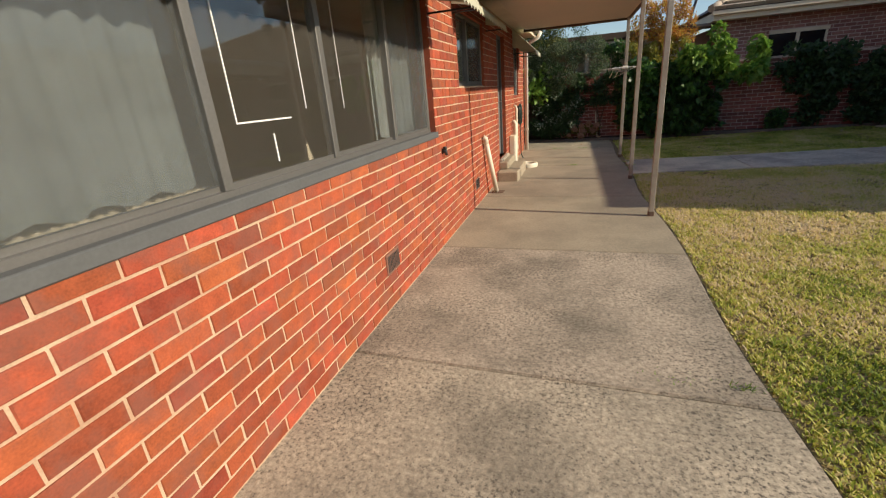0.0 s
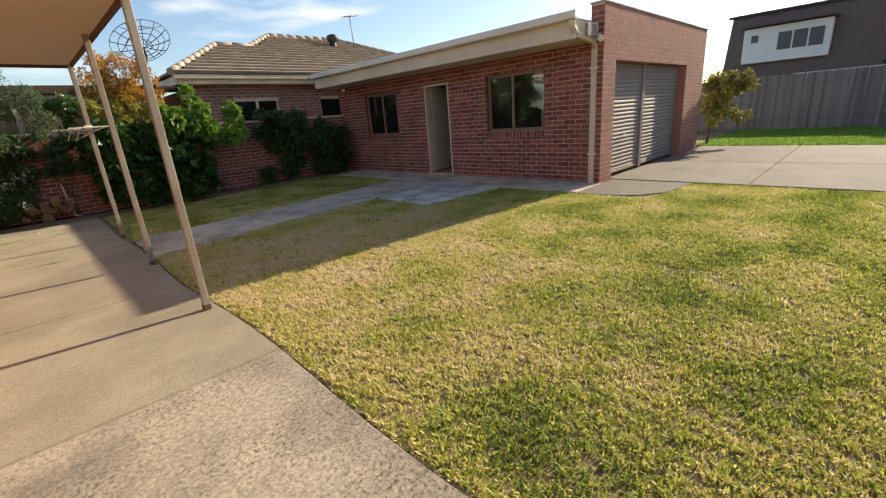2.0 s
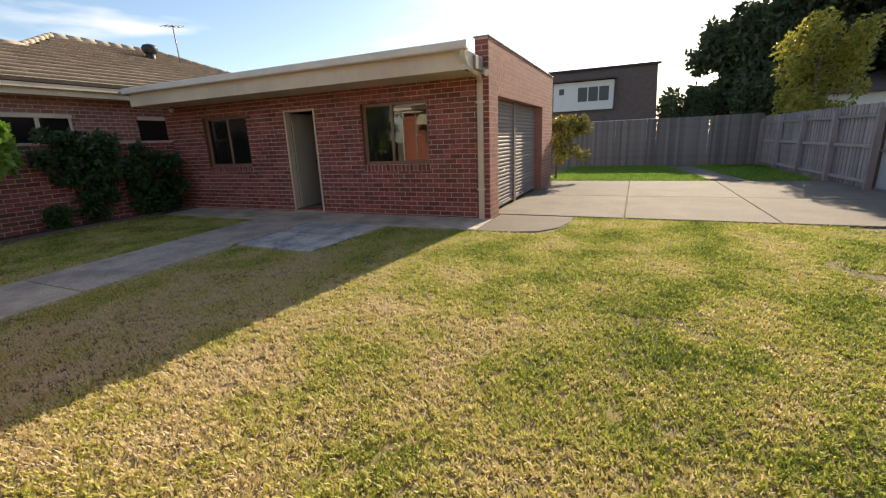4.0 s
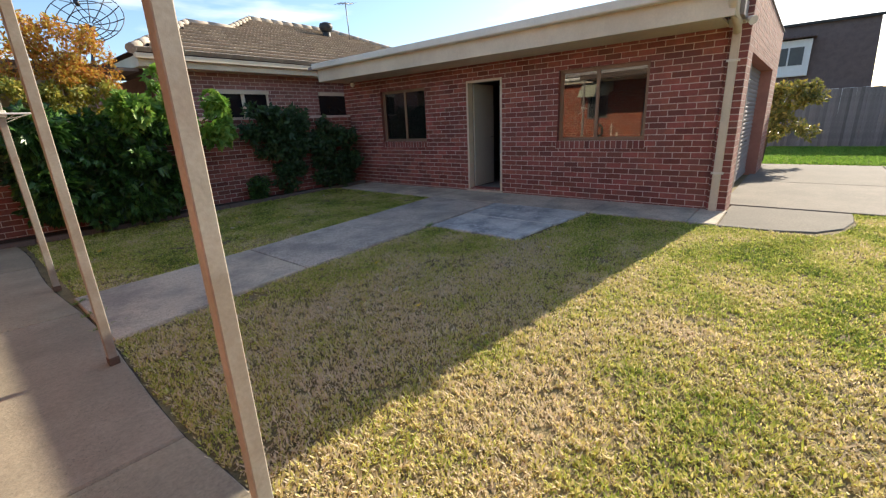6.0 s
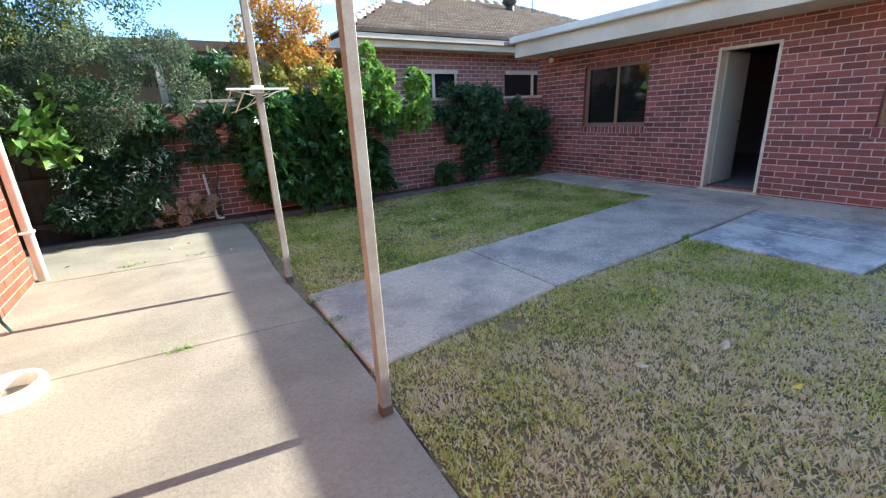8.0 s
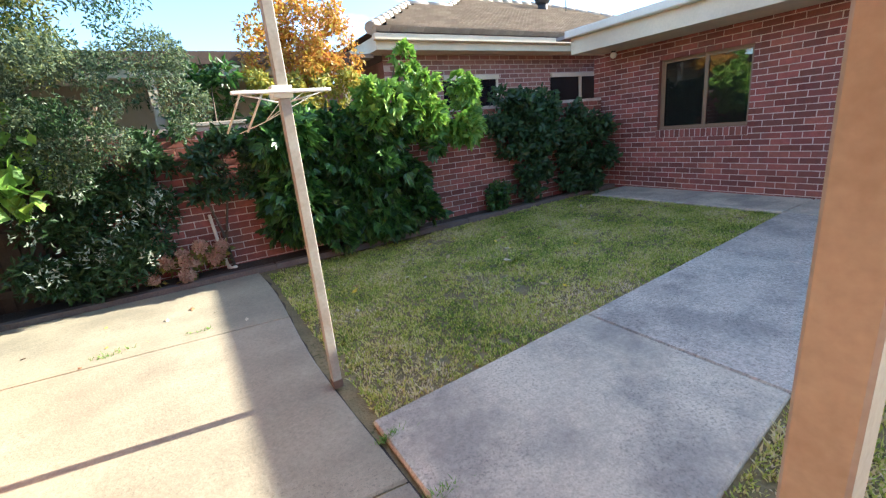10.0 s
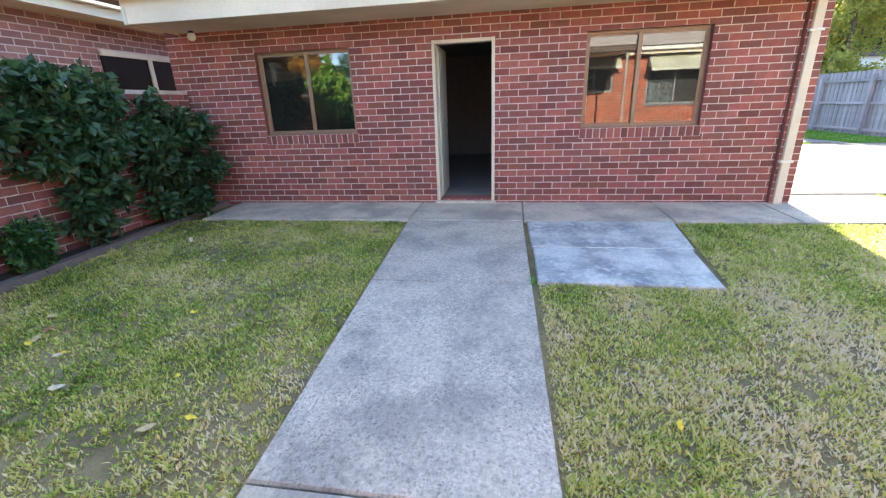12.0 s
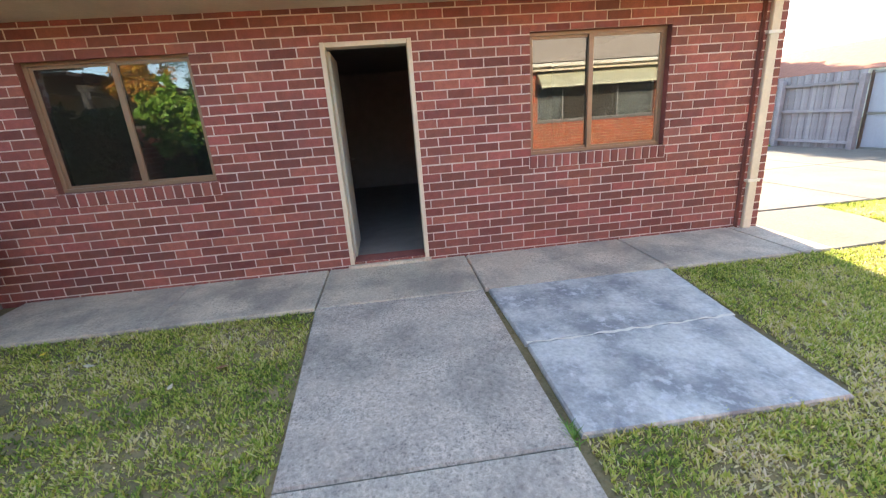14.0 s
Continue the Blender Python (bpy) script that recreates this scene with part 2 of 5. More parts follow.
M_BEDSOIL = mat("dark_bed_soil", (0.06, 0.045, 0.032), 0.95, var=0.35, scale=5, fine=70, bump=0.8, bump_d=0.02, coords="World")
M_CREAM = mat("cream_paint", (0.66, 0.57, 0.42), 0.6, var=0.1, scale=3, fine=40, bump=0.1, stain=(0.45, 0.37, 0.26), stain_amt=0.4)
M_OFFWHITE = mat("off_white_paint", (0.72, 0.68, 0.58), 0.55, var=0.08, scale=3, fine=40, bump=0.1, stain=(0.5, 0.44, 0.34), stain_amt=0.3)
M_CEIL = mat("cream_soffit_sheet", (0.62, 0.53, 0.42), 0.7, var=0.06, scale=1, fine=20, bump=0.05)
M_DARKBEAM = mat("dark_brown_beam", (0.10, 0.065, 0.045), 0.7, var=0.25, scale=5, fine=60)
M_POST = mat("taupe_post_paint", (0.34, 0.31, 0.255), 0.5, var=0.18, scale=6, fine=70, bump=0.15, stain=(0.2, 0.13, 0.08), stain_amt=0.4, stain_scale=4)
M_RUST = mat("rusty_post_foot", (0.13, 0.085, 0.06), 0.85, var=0.3, scale=20, fine=120)
M_ALU = mat("grey_aluminium", (0.21, 0.205, 0.19), 0.45, 0.6, var=0.1, scale=8, fine=80, bump=0.05)
M_SILLGREY = mat("grey_painted_sill", (0.10, 0.105, 0.105), 0.6, var=0.15, scale=5, fine=60, bump=0.1)
M_BRONZE = mat("bronze_aluminium", (0.27, 0.18, 0.115), 0.45, 0.35, var=0.1, scale=8, fine=80, bump=0.05)
M_GLASS = glass_mat("window_glass", dust=0.035)
M_GLASS_D = glass_mat("tinted_window_glass", (0.45, 0.46, 0.47), 0.14, 0.015)
M_CURTAIN = mat("sheer_curtain", (0.31, 0.34, 0.345), 0.9, var=0.35, scale=7, fine=90, bump=0.4)
M_DARKROOM = mat("dim_interior_plaster", (0.50, 0.43, 0.34), 0.9, var=0.1, bump=0.05)
M_GARAGEROOM = mat("bare_garage_lining", (0.24, 0.22, 0.20), 0.9, var=0.15, bump=0.1)
M_KERB = mat("dark_weathered_edging", (0.15, 0.12, 0.10), 0.9, var=0.3, scale=6, fine=60, bump=0.5)
M_DOORPAINT = mat("pale_green_grey_door", (0.46, 0.46, 0.38), 0.55, var=0.08, scale=2, fine=30, bump=0.05)
M_DOORGREY = mat("grey_flyscreen_door", (0.16, 0.155, 0.15), 0.6, var=0.1)
M_ROLLER = mat("grey_roller_steel", (0.27, 0.235, 0.215), 0.6, 0.0, var=0.12, scale=3, fine=50, bump=0.05, spec=0.25)
M_TILE = mat("weathered_concrete_tile", (0.42, 0.355, 0.285), 0.85, var=0.2, scale=5, fine=60, bump=0.2, random_amt=0.12, stain=(0.2, 0.165, 0.13), stain_amt=0.35, stain_scale=3)
M_TILE_OR = mat("orange_roof_tile", (0.42, 0.17, 0.09), 0.85, var=0.25, scale=5, fine=60, random_amt=0.2)
M_TILE_DK = mat("dark_house_tile", (0.14, 0.10, 0.09), 0.85, var=0.25, scale=4, fine=50, random_amt=0.25)
M_FENCE = mat("grey_weathered_paling", (0.22, 0.20, 0.19), 0.9, var=0.3, scale=4, fine=60, bump=0.4, random_amt=0.3)
M_FENCE_P = mat("pale_weathered_paling", (0.36, 0.32, 0.32), 0.9, var=0.25, scale=4, fine=60, bump=0.4, random_amt=0.25)
# dark timber, with the deep shade under the tree put into the colour
M_FENCE_DK = mat("shade_darkened_paling", (0.085, 0.06, 0.045), 0.9, var=0.3, scale=4, fine=60, bump=0.4, random_amt=0.3)
M_GATE = mat("pale_blue_grey_gate", (0.36, 0.385, 0.43), 0.6, var=0.08, scale=2, fine=40, bump=0.1)
M_WHITE = mat("white_paint", (0.78, 0.78, 0.76), 0.6, var=0.06)
M_PVC = mat("cream_pvc_pipe", (0.72, 0.66, 0.52), 0.4, var=0.1, scale=6, fine=60, bump=0.05)
M_BLACK = mat("black_plastic", (0.025, 0.025, 0.025), 0.5, var=0.2)
M_IRON = mat("dark_wire_mesh", (0.07, 0.07, 0.08), 0.5, 0.7, var=0.1)
M_AWNING = mat("pale_green_awning_metal", (0.50, 0.50, 0.36), 0.5, var=0.12, scale=6, fine=50, bump=0.1, stain=(0.3, 0.28, 0.2), stain_amt=0.5)
M_BARK = mat("rough_brown_bark", (0.13, 0.095, 0.07), 0.95, var=0.4, scale=12, fine=60, bump=0.8, bump_d=0.02)
M_VENT = mat("terracotta_vent", (0.20, 0.105, 0.075), 0.9, var=0.2, scale=20, fine=100)
M_GRASS = leaf_mat("lawn_blades", [(0.12, 0.18, 0.032), (0.32, 0.42, 0.06), (0.60, 0.60, 0.125), (0.76, 0.65, 0.29), (0.82, 0.69, 0.49)], 0.45, 0.7, patch=1.5, dry=(2.5, 6.3, 3.9, 0.36))
M_GRASS_LONG = leaf_mat("long_green_grass", [(0.12, 0.26, 0.03), (0.22, 0.40, 0.05), (0.34, 0.46, 0.08)], 0.5, 0.7)
M_LEAF = leaf_mat("glossy_green_leaf", [(0.018, 0.05, 0.014), (0.035, 0.09, 0.02), (0.06, 0.15, 0.03), (0.11, 0.23, 0.04)], 0.3, 0.35)
M_LEAF_B = leaf_mat("bright_green_leaf", [(0.10, 0.22, 0.03), (0.18, 0.34, 0.05), (0.30, 0.42, 0.07)], 0.4)
# dark leaves of creeper and shrubs; also the shade inside the crowns, as colour
M_LEAF_DK = leaf_mat("dark_leaf_and_crown_shade", [(0.02, 0.05, 0.018), (0.035, 0.08, 0.025), (0.06, 0.12, 0.035)], 0.25)
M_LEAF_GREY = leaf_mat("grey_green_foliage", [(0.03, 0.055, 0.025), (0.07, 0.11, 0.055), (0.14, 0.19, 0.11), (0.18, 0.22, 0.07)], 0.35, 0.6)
M_LEAF_DULL = leaf_mat("dull_yellow_leaf", [(0.10, 0.13, 0.03), (0.22, 0.21, 0.05), (0.34, 0.27, 0.06)], 0.35)
M_LEAF_PALE = leaf_mat("pale_leaf_tip", [(0.22, 0.28, 0.2), (0.42, 0.46, 0.38)], 0.2)
M_LEAF_OR = leaf_mat("autumn_leaf", [(0.45, 0.17, 0.04), (0.55, 0.30, 0.05), (0.50, 0.40, 0.06), (0.40, 0.10, 0.04)], 0.45)
M_LEAF_YEL = leaf_mat("yellow_green_leaf", [(0.24, 0.27, 0.04), (0.48, 0.40, 0.07), (0.18, 0.24, 0.06)], 0.5)
M_LEAF_OLIVE = leaf_mat("olive_leaf", [(0.07, 0.10, 0.025), (0.16, 0.18, 0.035), (0.24, 0.22, 0.045)], 0.4)
# dark evergreen leaves, lightened in colour for the haze in front of them
M_LEAF_FAR = leaf_mat("far_hazed_foliage", [(0.03, 0.05, 0.025), (0.06, 0.085, 0.04), (0.095, 0.12, 0.05)], 0.2, 0.8)
M_FLOWER = leaf_mat("faded_pink_flower", [(0.52, 0.27, 0.2), (0.6, 0.4, 0.28), (0.4, 0.22, 0.15)], 0.3, 0.8)


def screen_mat(name, color, cover):
    """Fly-screen mesh, part of the light let through."""
    m = bpy.data.materials.new(name)
    m.use_nodes = True
    n, l = m.node_tree.nodes, m.node_tree.links
    t = n.new("ShaderNodeBsdfTransparent")
    b = n["Principled BSDF"]
    b.inputs["Base Color"].default_value, b.inputs["Roughness"].default_value = (*color, 1), 0.8
    mix = n.new("ShaderNodeMixShader"); mix.inputs["Fac"].default_value = cover
    l.new(t.outputs[0], mix.inputs[1]); l.new(b.outputs[0], mix.inputs[2])
    l.new(mix.outputs[0], n["Material Output"].inputs["Surface"])
    return m


M_SCREEN = screen_mat("grey_fly_screen", (0.09, 0.10, 0.10), 0.26)


# ---- mesh helpers ----
def box(bm, x0, x1, y0, y1, z0, z1, bev=0.0):
    v = [bm.verts.new(p) for p in ((x0, y0, z0), (x1, y0, z0), (x1, y1, z0), (x0, y1, z0), (x0, y0, z1), (x1, y0, z1), (x1, y1, z1), (x0, y1, z1))]
    f = [bm.faces.new([v[i] for i in q]) for q in ((3, 2, 1, 0), (4, 5, 6, 7), (0, 1, 5, 4), (1, 2, 6, 5), (2, 3, 7, 6), (3, 0, 4, 7))]
    if bev:
        e = {e for q in f for e in q.edges}
        bmesh.ops.bevel(bm, geom=list(e), offset=bev, segments=1, affect="EDGES", profile=0.5)


def boxed(*a, **k):
    bm = bmesh.new()
    box(bm, *a, **k)
    return bm


def tube(bm, points, r, sides=10, caps=True):
    """A round bar through the points; r is one radius or one for each point."""
    pts = [Vector(p) for p in points]
    rs = r if isinstance(r, (list, tuple)) else [r] * len(pts)
    rings = []
    for i, p in enumerate(pts):
        d = (pts[min(i + 1, len(pts) - 1)] - pts[max(i - 1, 0)]).normalized()
        a = d.cross(Vector((0, 0, 1)) if abs(d.z) < 0.9 else Vector((1, 0, 0))).normalized()
        b = d.cross(a)
        rings.append([bm.verts.new(p + (a * math.cos(t) + b * math.sin(t)) * rs[i]) for t in (2 * math.pi * k / sides for k in range(sides))])
    for u, w in zip(rings, rings[1:]):
        for k in range(sides):
            bm.faces.new((u[k], u[(k + 1) % sides], w[(k + 1) % sides], w[k])).smooth = True
    if caps:
        bm.faces.new(rings[0][::-1]); bm.faces.new(rings[-1])


def tubed(points, r, sides=10):
    bm = bmesh.new()
    tube(bm, points, r, sides)
    return bm


def mesh_of(name, bm, material):
    me = bpy.data.meshes.new(name)
    bmesh.ops.recalc_face_normals(bm, faces=bm.faces)
    bm.to_mesh(me)
    bm.free()
    me.materials.append(material)
    return me


def part(name, bm, material, parent=None, label=""):
    ob = new(name, mesh_of(name, bm, material))
    if parent is not None:
        ob.parent = parent
    if label:
        ob["label"] = label
    return ob


def thing(name, label, category, m=None, kind="", group=""):
    ob = new(name)
    ob.empty_display_size = 0.1
    if m is not None:
        ob.matrix_world = m
    return tagged(ob, label, category, group, kind)


def raw_mesh(name, verts, faces, material):
    """A mesh from arrays: verts (n, 3) and faces (m, 3 or 4)."""
    me = bpy.data.meshes.new(name)
    verts, faces = np.asarray(verts, dtype=np.float32), np.asarray(faces, dtype=np.int32)
    k = faces.shape[1]
    me.vertices.add(len(verts)); me.vertices.foreach_set("co", verts.ravel())
    me.loops.add(faces.size); me.loops.foreach_set("vertex_index", faces.ravel())
    me.polygons.add(len(faces)); me.polygons.foreach_set("loop_start", np.arange(0, faces.size, k, dtype=np.int32))
    me.polygons.foreach_set("use_smooth", np.zeros(len(faces), dtype=bool))
    me.update(calc_edges=True)
    me.materials.append(material)
    return me


# ---- brickwork ----
BL, BH, JT = 0.228, 0.074, 0.012      # brick length, height, joint


def brick_template(w, h, d=0.006, ch=0.003):
    """Front of a brick, proud of the joint: verts and faces; x along, front at -y."""
    v = []
    ch = min(ch, 0.6 * d)
    for x, y, z in ((0, 0, 0), (w, 0, 0), (w, 0, h), (0, 0, h)):
        v.append((x, 0.004, z))
    for x, z in ((0, 0), (w, 0), (w, h), (0, h)):
        v.append((x, -d + ch, z))
    for x, z in ((ch, ch), (w - ch, ch), (w - ch, h - ch), (ch, h - ch)):
        v.append((x, -d, z))
    f = []
    for a in (0, 4):
        for i in range(4):
            j = (i + 1) % 4
            f.append((a + i, a + j, a + 4 + j, a + 4 + i))
    f.append((8, 9, 10, 11))
    return np.array(v), np.array(f)


def brick_wall(name, label, m, length, height, thick, holes, mb, mm, near, z0=0.0, phase=0.0, seed=1, limit=300, proud=0.006):
    """A wall with bricks. Local axes: x along, front face at y = 0 towards -y, z up. holes: (x0, x1, z0, z1). near: the stretch whose
    whole bricks are parts of their own."""
    rng = np.random.default_rng(seed)
    xs = sorted({0, length, *[h[0] for h in holes], *[h[1] for h in holes]})
    zs = sorted({z0, height, *[h[2] for h in holes], *[h[3] for h in holes]})
    solid = lambda i, k: 0 <= i < len(xs) - 1 and 0 <= k < len(zs) - 1 and not any(
        h[0] < (xs[i] + xs[i + 1]) / 2 < h[1] and h[2] < (zs[k] + zs[k + 1]) / 2 < h[3] for h in holes)
    V, F, slots = [], [], []

    def quad(*p, slot=1):
        F.append(tuple(range(len(V), len(V) + 4)))
        V.extend(p)
        slots.append(slot)
    for i in range(len(xs) - 1):
        for k in range(len(zs) - 1):
            if not solid(i, k):
                continue
            a, b, c, d = xs[i], xs[i + 1], zs[k], zs[k + 1]
            quad((a, 0, c), (b, 0, c), (b, 0, d), (a, 0, d), slot=0)
            quad((b, thick, c), (a, thick, c), (a, thick, d), (b, thick, d))
            if not solid(i - 1, k):
                quad((a, thick, c), (a, 0, c), (a, 0, d), (a, thick, d))
            if not solid(i + 1, k):
                quad((b, 0, c), (b, thick, c), (b, thick, d), (b, 0, d))
            if not solid(i, k - 1):
                quad((a, thick, c), (b, thick, c), (b, 0, c), (a, 0, c))
            if not solid(i, k + 1):
                quad((a, 0, d), (b, 0, d), (b, thick, d), (a, thick, d))
    wall = new(name, raw_mesh(name, V, F, mm))
    wall.data.materials.append(mb)
    wall.data.polygons.foreach_set("material_index", slots)
    wall.matrix_world = m
    tagged(wall, label, "wall", kind="structure")
    tv, tf = brick_template(BL, BH, proud)
    shared = [raw_mesh("brick", tv + rng.normal(0, 0.15 * proud, tv.shape), tf, mb) for _ in range(5)]
    RV, RF, count, made = [], [], 0, 0
    row, z = 0, z0 + JT
    while z + BH <= height + 0.03:
        top = min(z + BH, height)
        x = -phase - (BL + JT) / 2 * (row % 2)
        while x < length:
            a, b = max(x, 0.0), min(x + BL, length)
            spans = [(a, b)]
            for h in holes:
                if h[2] < top - 0.012 and h[3] > z + 0.012:
                    cut = []
                    for p, q in spans:
                        lo_, hi_ = max(p, h[0]), min(q, h[1])
                        if hi_ - lo_ > 0.03:
                            for za, zb in ((h[3] + 0.002, top), (z, h[2] - 0.002)):
                                if 0.01 < zb - za < BH - 0.005 and (za > z or zb < top):
                                    v2, f2 = brick_template(hi_ - lo_, zb - za, proud)
                                    RV.append(v2 + np.array((lo_, 0.0, za))); RF.append(f2 + 12 * count); count += 1
                        if q <= h[0] or p >= h[1]:
                            cut.append((p, q))
                        else:
                            if p < h[0] - 0.02:
                                cut.append((p, h[0]))
                            if q > h[1] + 0.02:
                                cut.append((h[1], q))
                    spans = cut
            for p, q in spans:
                if q - p < 0.025:
                    continue
                off = float(np.clip(rng.normal(0, 0.2 * proud), -0.3 * proud, 0.3 * proud))
                whole = q - p > BL - 0.002 and top - z > BH - 0.002
                if whole and made < limit and near[0] <= p and q <= near[1] and near[2] <= z and top <= near[3]:
                    ob = new("brick", shared[int(rng.integers(5))])
                    ob.parent = wall
                    ob.location = (p, off, z + rng.normal(0, 0.0012))
                    made += 1
                else:
                    v2, f2 = brick_template(q - p, top - z, proud)
                    v2 = v2 + rng.normal(0, 0.15 * proud, v2.shape) + np.array((p, off, z))
                    RV.append(v2); RF.append(f2 + 12 * count); count += 1
            x += BL + JT
        z += BH + JT
        row += 1
    if count:
        rest = new("brickwork", raw_mesh("brickwork", np.concatenate(RV), np.concatenate(RF), mb))
        rest.parent = wall
        tagged(rest, kind="stuff")
    return wall


# ---- ground and paving ----
def gz(x):
    return 0.085 * min(1.0, max(0.0, (x - 2.5) / 5.0))


def gzv(x):
    return 0.085 * np.clip((x - 2.5) / 5.0, 0, 1)


def build_ground():
    xs = [-400, -60, -20, 1.2] + [2.5 + 0.5 * i for i in range(11)] + [10, 20, 60, 400]
    ys = [-400, -60, -10, 0, 5, 10, 15, 30, 80, 400]
    V = [(x, y, gz(x) - 0.018) for x in xs for y in ys]
    F = [(i * len(ys) + j, (i + 1) * len(ys) + j, (i + 1) * len(ys) + j + 1, i * len(ys) + j + 1) for i in range(len(xs) - 1) for j in range(len(ys) - 1)]
    return tagged(new("ground", raw_mesh("ground", V, F, M_SOIL)), "patchy soil under the short mown lawn", "ground", kind="structure")


ground = build_ground()


def slab(parent, corners, material, lift=0.0, deep=0.1, name="slab"):
    """One poured slab: a prism with a worn top edge."""
    bm = bmesh.new()
    c = Vector((sum(p[0] for p in corners) / len(corners), sum(p[1] for p in corners) / len(corners), 0))
    lo, mid, up = [], [], []
    for x, y in corners:
        d = (c - Vector((x, y, 0))).normalized()
        z = gz(x) + lift
        lo.append(bm.verts.new((x, y, z - deep)))
        mid.append(bm.verts.new((x, y, z - 0.012)))
        up.append(bm.verts.new((x + d.x * 0.012, y + d.y * 0.012, z)))
    k = len(corners)
    for a, b in ((lo, mid), (mid, up)):
        for i in range(k):
            bm.faces.new((a[i], a[(i + 1) % k], b[(i + 1) % k], b[i]))
    bm.faces.new(up); bm.faces.new(lo[::-1])
    return part(name, bm, material, parent)


patio = thing("pavement_patio", "weathered concrete patio beside the house", "pavement", kind="structure")
EDGE = lambda y: 1.205 + 0.03 * math.sin(y * 1.7) + (0.02 if y < 6 else 0.0)
JOINTS = [(-7.7, -7.8), (-5.2, -5.3), (-2.6, -2.7), (0.1, 0.0), (2.30, 2.185), (4.24, 4.19), (6.44, 6.37), (9.12, 8.86), (11.38, 11.13), (12.87, 12.81)]
for (a0, a1), (b0, b1) in zip(JOINTS, JOINTS[1:]):
    g = 0.006
    n = 5
    right = [(EDGE(a1 + g + (b1 - a1 - 2 * g) * i / n), a1 + g + (b1 - a1 - 2 * g) * i / n) for i in range(n + 1)]
    slab(patio, [(-1.26, a0 + g)] + right + [(-1.26, b0 - g)], M_CONC if a0 < 4 else M_CONC_SMOOTH)

path = thing("pavement_path", "grey concrete garden path to the garage door", "pavement", kind="structure")
PL = lambda x: 9.32 + 0.055 * (x - 1.3)
PR = lambda x: 7.95 + 0.11 * (x - 1.3) if x < 3.0 else 8.137 + 0.02 * (x - 3)
for a, b in ((1.25, 3.03), (3.04, 5.03), (5.04, 6.83)):
    slab(path, [(a, PR(a)), (b, PR(b)), (b, PL(b)), (a, PL(a))], M_CONC_PIT if a > 3 else M_CONC_PATH, 0.012)
for a, b in ((4.87, 5.2), (5.21, 6.5), (6.51, 8.2), (8.21, 9.62), (9.63, 10.95), (10.96, 12.5)):
    slab(path, [(6.84, a), (7.76, a), (7.76, b), (6.84, b)], M_CONC_PATH, 0.014)
cement = thing("pavement_cement_patch", "blue-grey trowelled cement patch with a crack", "pavement", kind="structure")
slab(cement, [(5.07, 6.73), (5.93, 6.66), (5.90, 8.13), (5.09, 8.13)], M_CONC_PATCH, 0.014)
slab(cement, [(5.945, 6.63), (6.825, 6.53), (6.825, 8.17), (5.915, 8.14)], M_CONC_PATCH, 0.014)
drive = thing("road_driveway", "pale concrete driveway in front of the garage doors", "driveway", kind="structure")
slab(drive, [(6.85, 4.86), (6.88, 4.3), (7.0, 3.9), (7.3, 3.66), (7.75, 3.55), (8.26, 3.53), (8.26, 4.88), (7.7, 4.88), (7.69, 4.86)], M_CONC_DRIVE, 0.0)
for x0, x1 in ((8.27, 11.0), (11.015, 14.4)):
    for y0, y1 in ((-4.6, -2.0), (-1.985, 0.56), (0.575, 2.72), (2.735, 5.0)):
        slab(drive, [(x0, y0), (x1, y0), (x1, y1), (x0, y1)], M_CONC_DRIVE, 0.012)
slab(drive, [(14.42, -0.2), (20.0, 0.6), (20.0, 1.4), (14.82, 0.7)], M_CONC_DRIVE, 0.02, name="strip")

rc = random.Random(5)
bm = bmesh.new()
prev = None
for i in range(31):
    y, x, w = 6.65 + 1.48 * i / 30, 5.93 - 0.0007 * i + rc.uniform(-0.012, 0.012), rc.uniform(0.003, 0.017)
    cur = [bm.verts.new((x - w, y, gz(x) + 0.0155)), bm.verts.new((x, y, gz(x) + 0.019)), bm.verts.new((x + w, y, gz(x) + 0.0155))]
    if prev:
        bm.faces.new((prev[0], prev[1], cur[1], cur[0])); bm.faces.new((prev[1], prev[2], cur[2], cur[1]))
    prev = cur
part("crack_fill", bm, M_OFFWHITE, cement, "white mortar smeared along the crack")
kerb = thing("kerb_garden_edge", "low dark weathered kerb along the garden bed", "kerb", kind="structure")
for (xa, ya), (xb, yb) in (((-1.9, 12.90), (1.42, 12.83)), ((1.43, 12.83), (4.3, 12.76)), ((4.31, 12.76), (7.74, 12.70))):
    slab(kerb, [(xa, ya), (xb, yb), (xb, yb + 0.11), (xa, ya + 0.11)], M_KERB, 0.05, 0.2, "kerbstone")

bed = bmesh.new()
bed.faces.new([bed.verts.new(p) for p in ((-3.6, 12.98, 0.012), (7.74, 12.79, 0.08), (7.74, 13.10, 0.10), (-3.6, 13.50, 0.03))])
tagged(part("ground_garden_bed", bed, M_BEDSOIL), "dark damp soil of the narrow garden bed", "soil", kind="structure")
gap = bmesh.new()
prev = None
for i in range(160):
    y = -4.0 + 16.7 * i / 159
    w = max(0.002, 0.007 + 0.03 * noise.noise(Vector((0.0, y * 5, 0.0))))
    cur = (gap.verts.new((EDGE(y) - 0.01, y, -0.012)), gap.verts.new((EDGE(y) + w, y, -0.014)))
    if prev:
        gap.faces.new((prev[0], prev[1], cur[1], cur[0]))
    prev = cur
tagged(part("ground_edge_soil", gap, M_BEDSOIL), "dark bare soil along the patio edge", "soil", kind="structure")

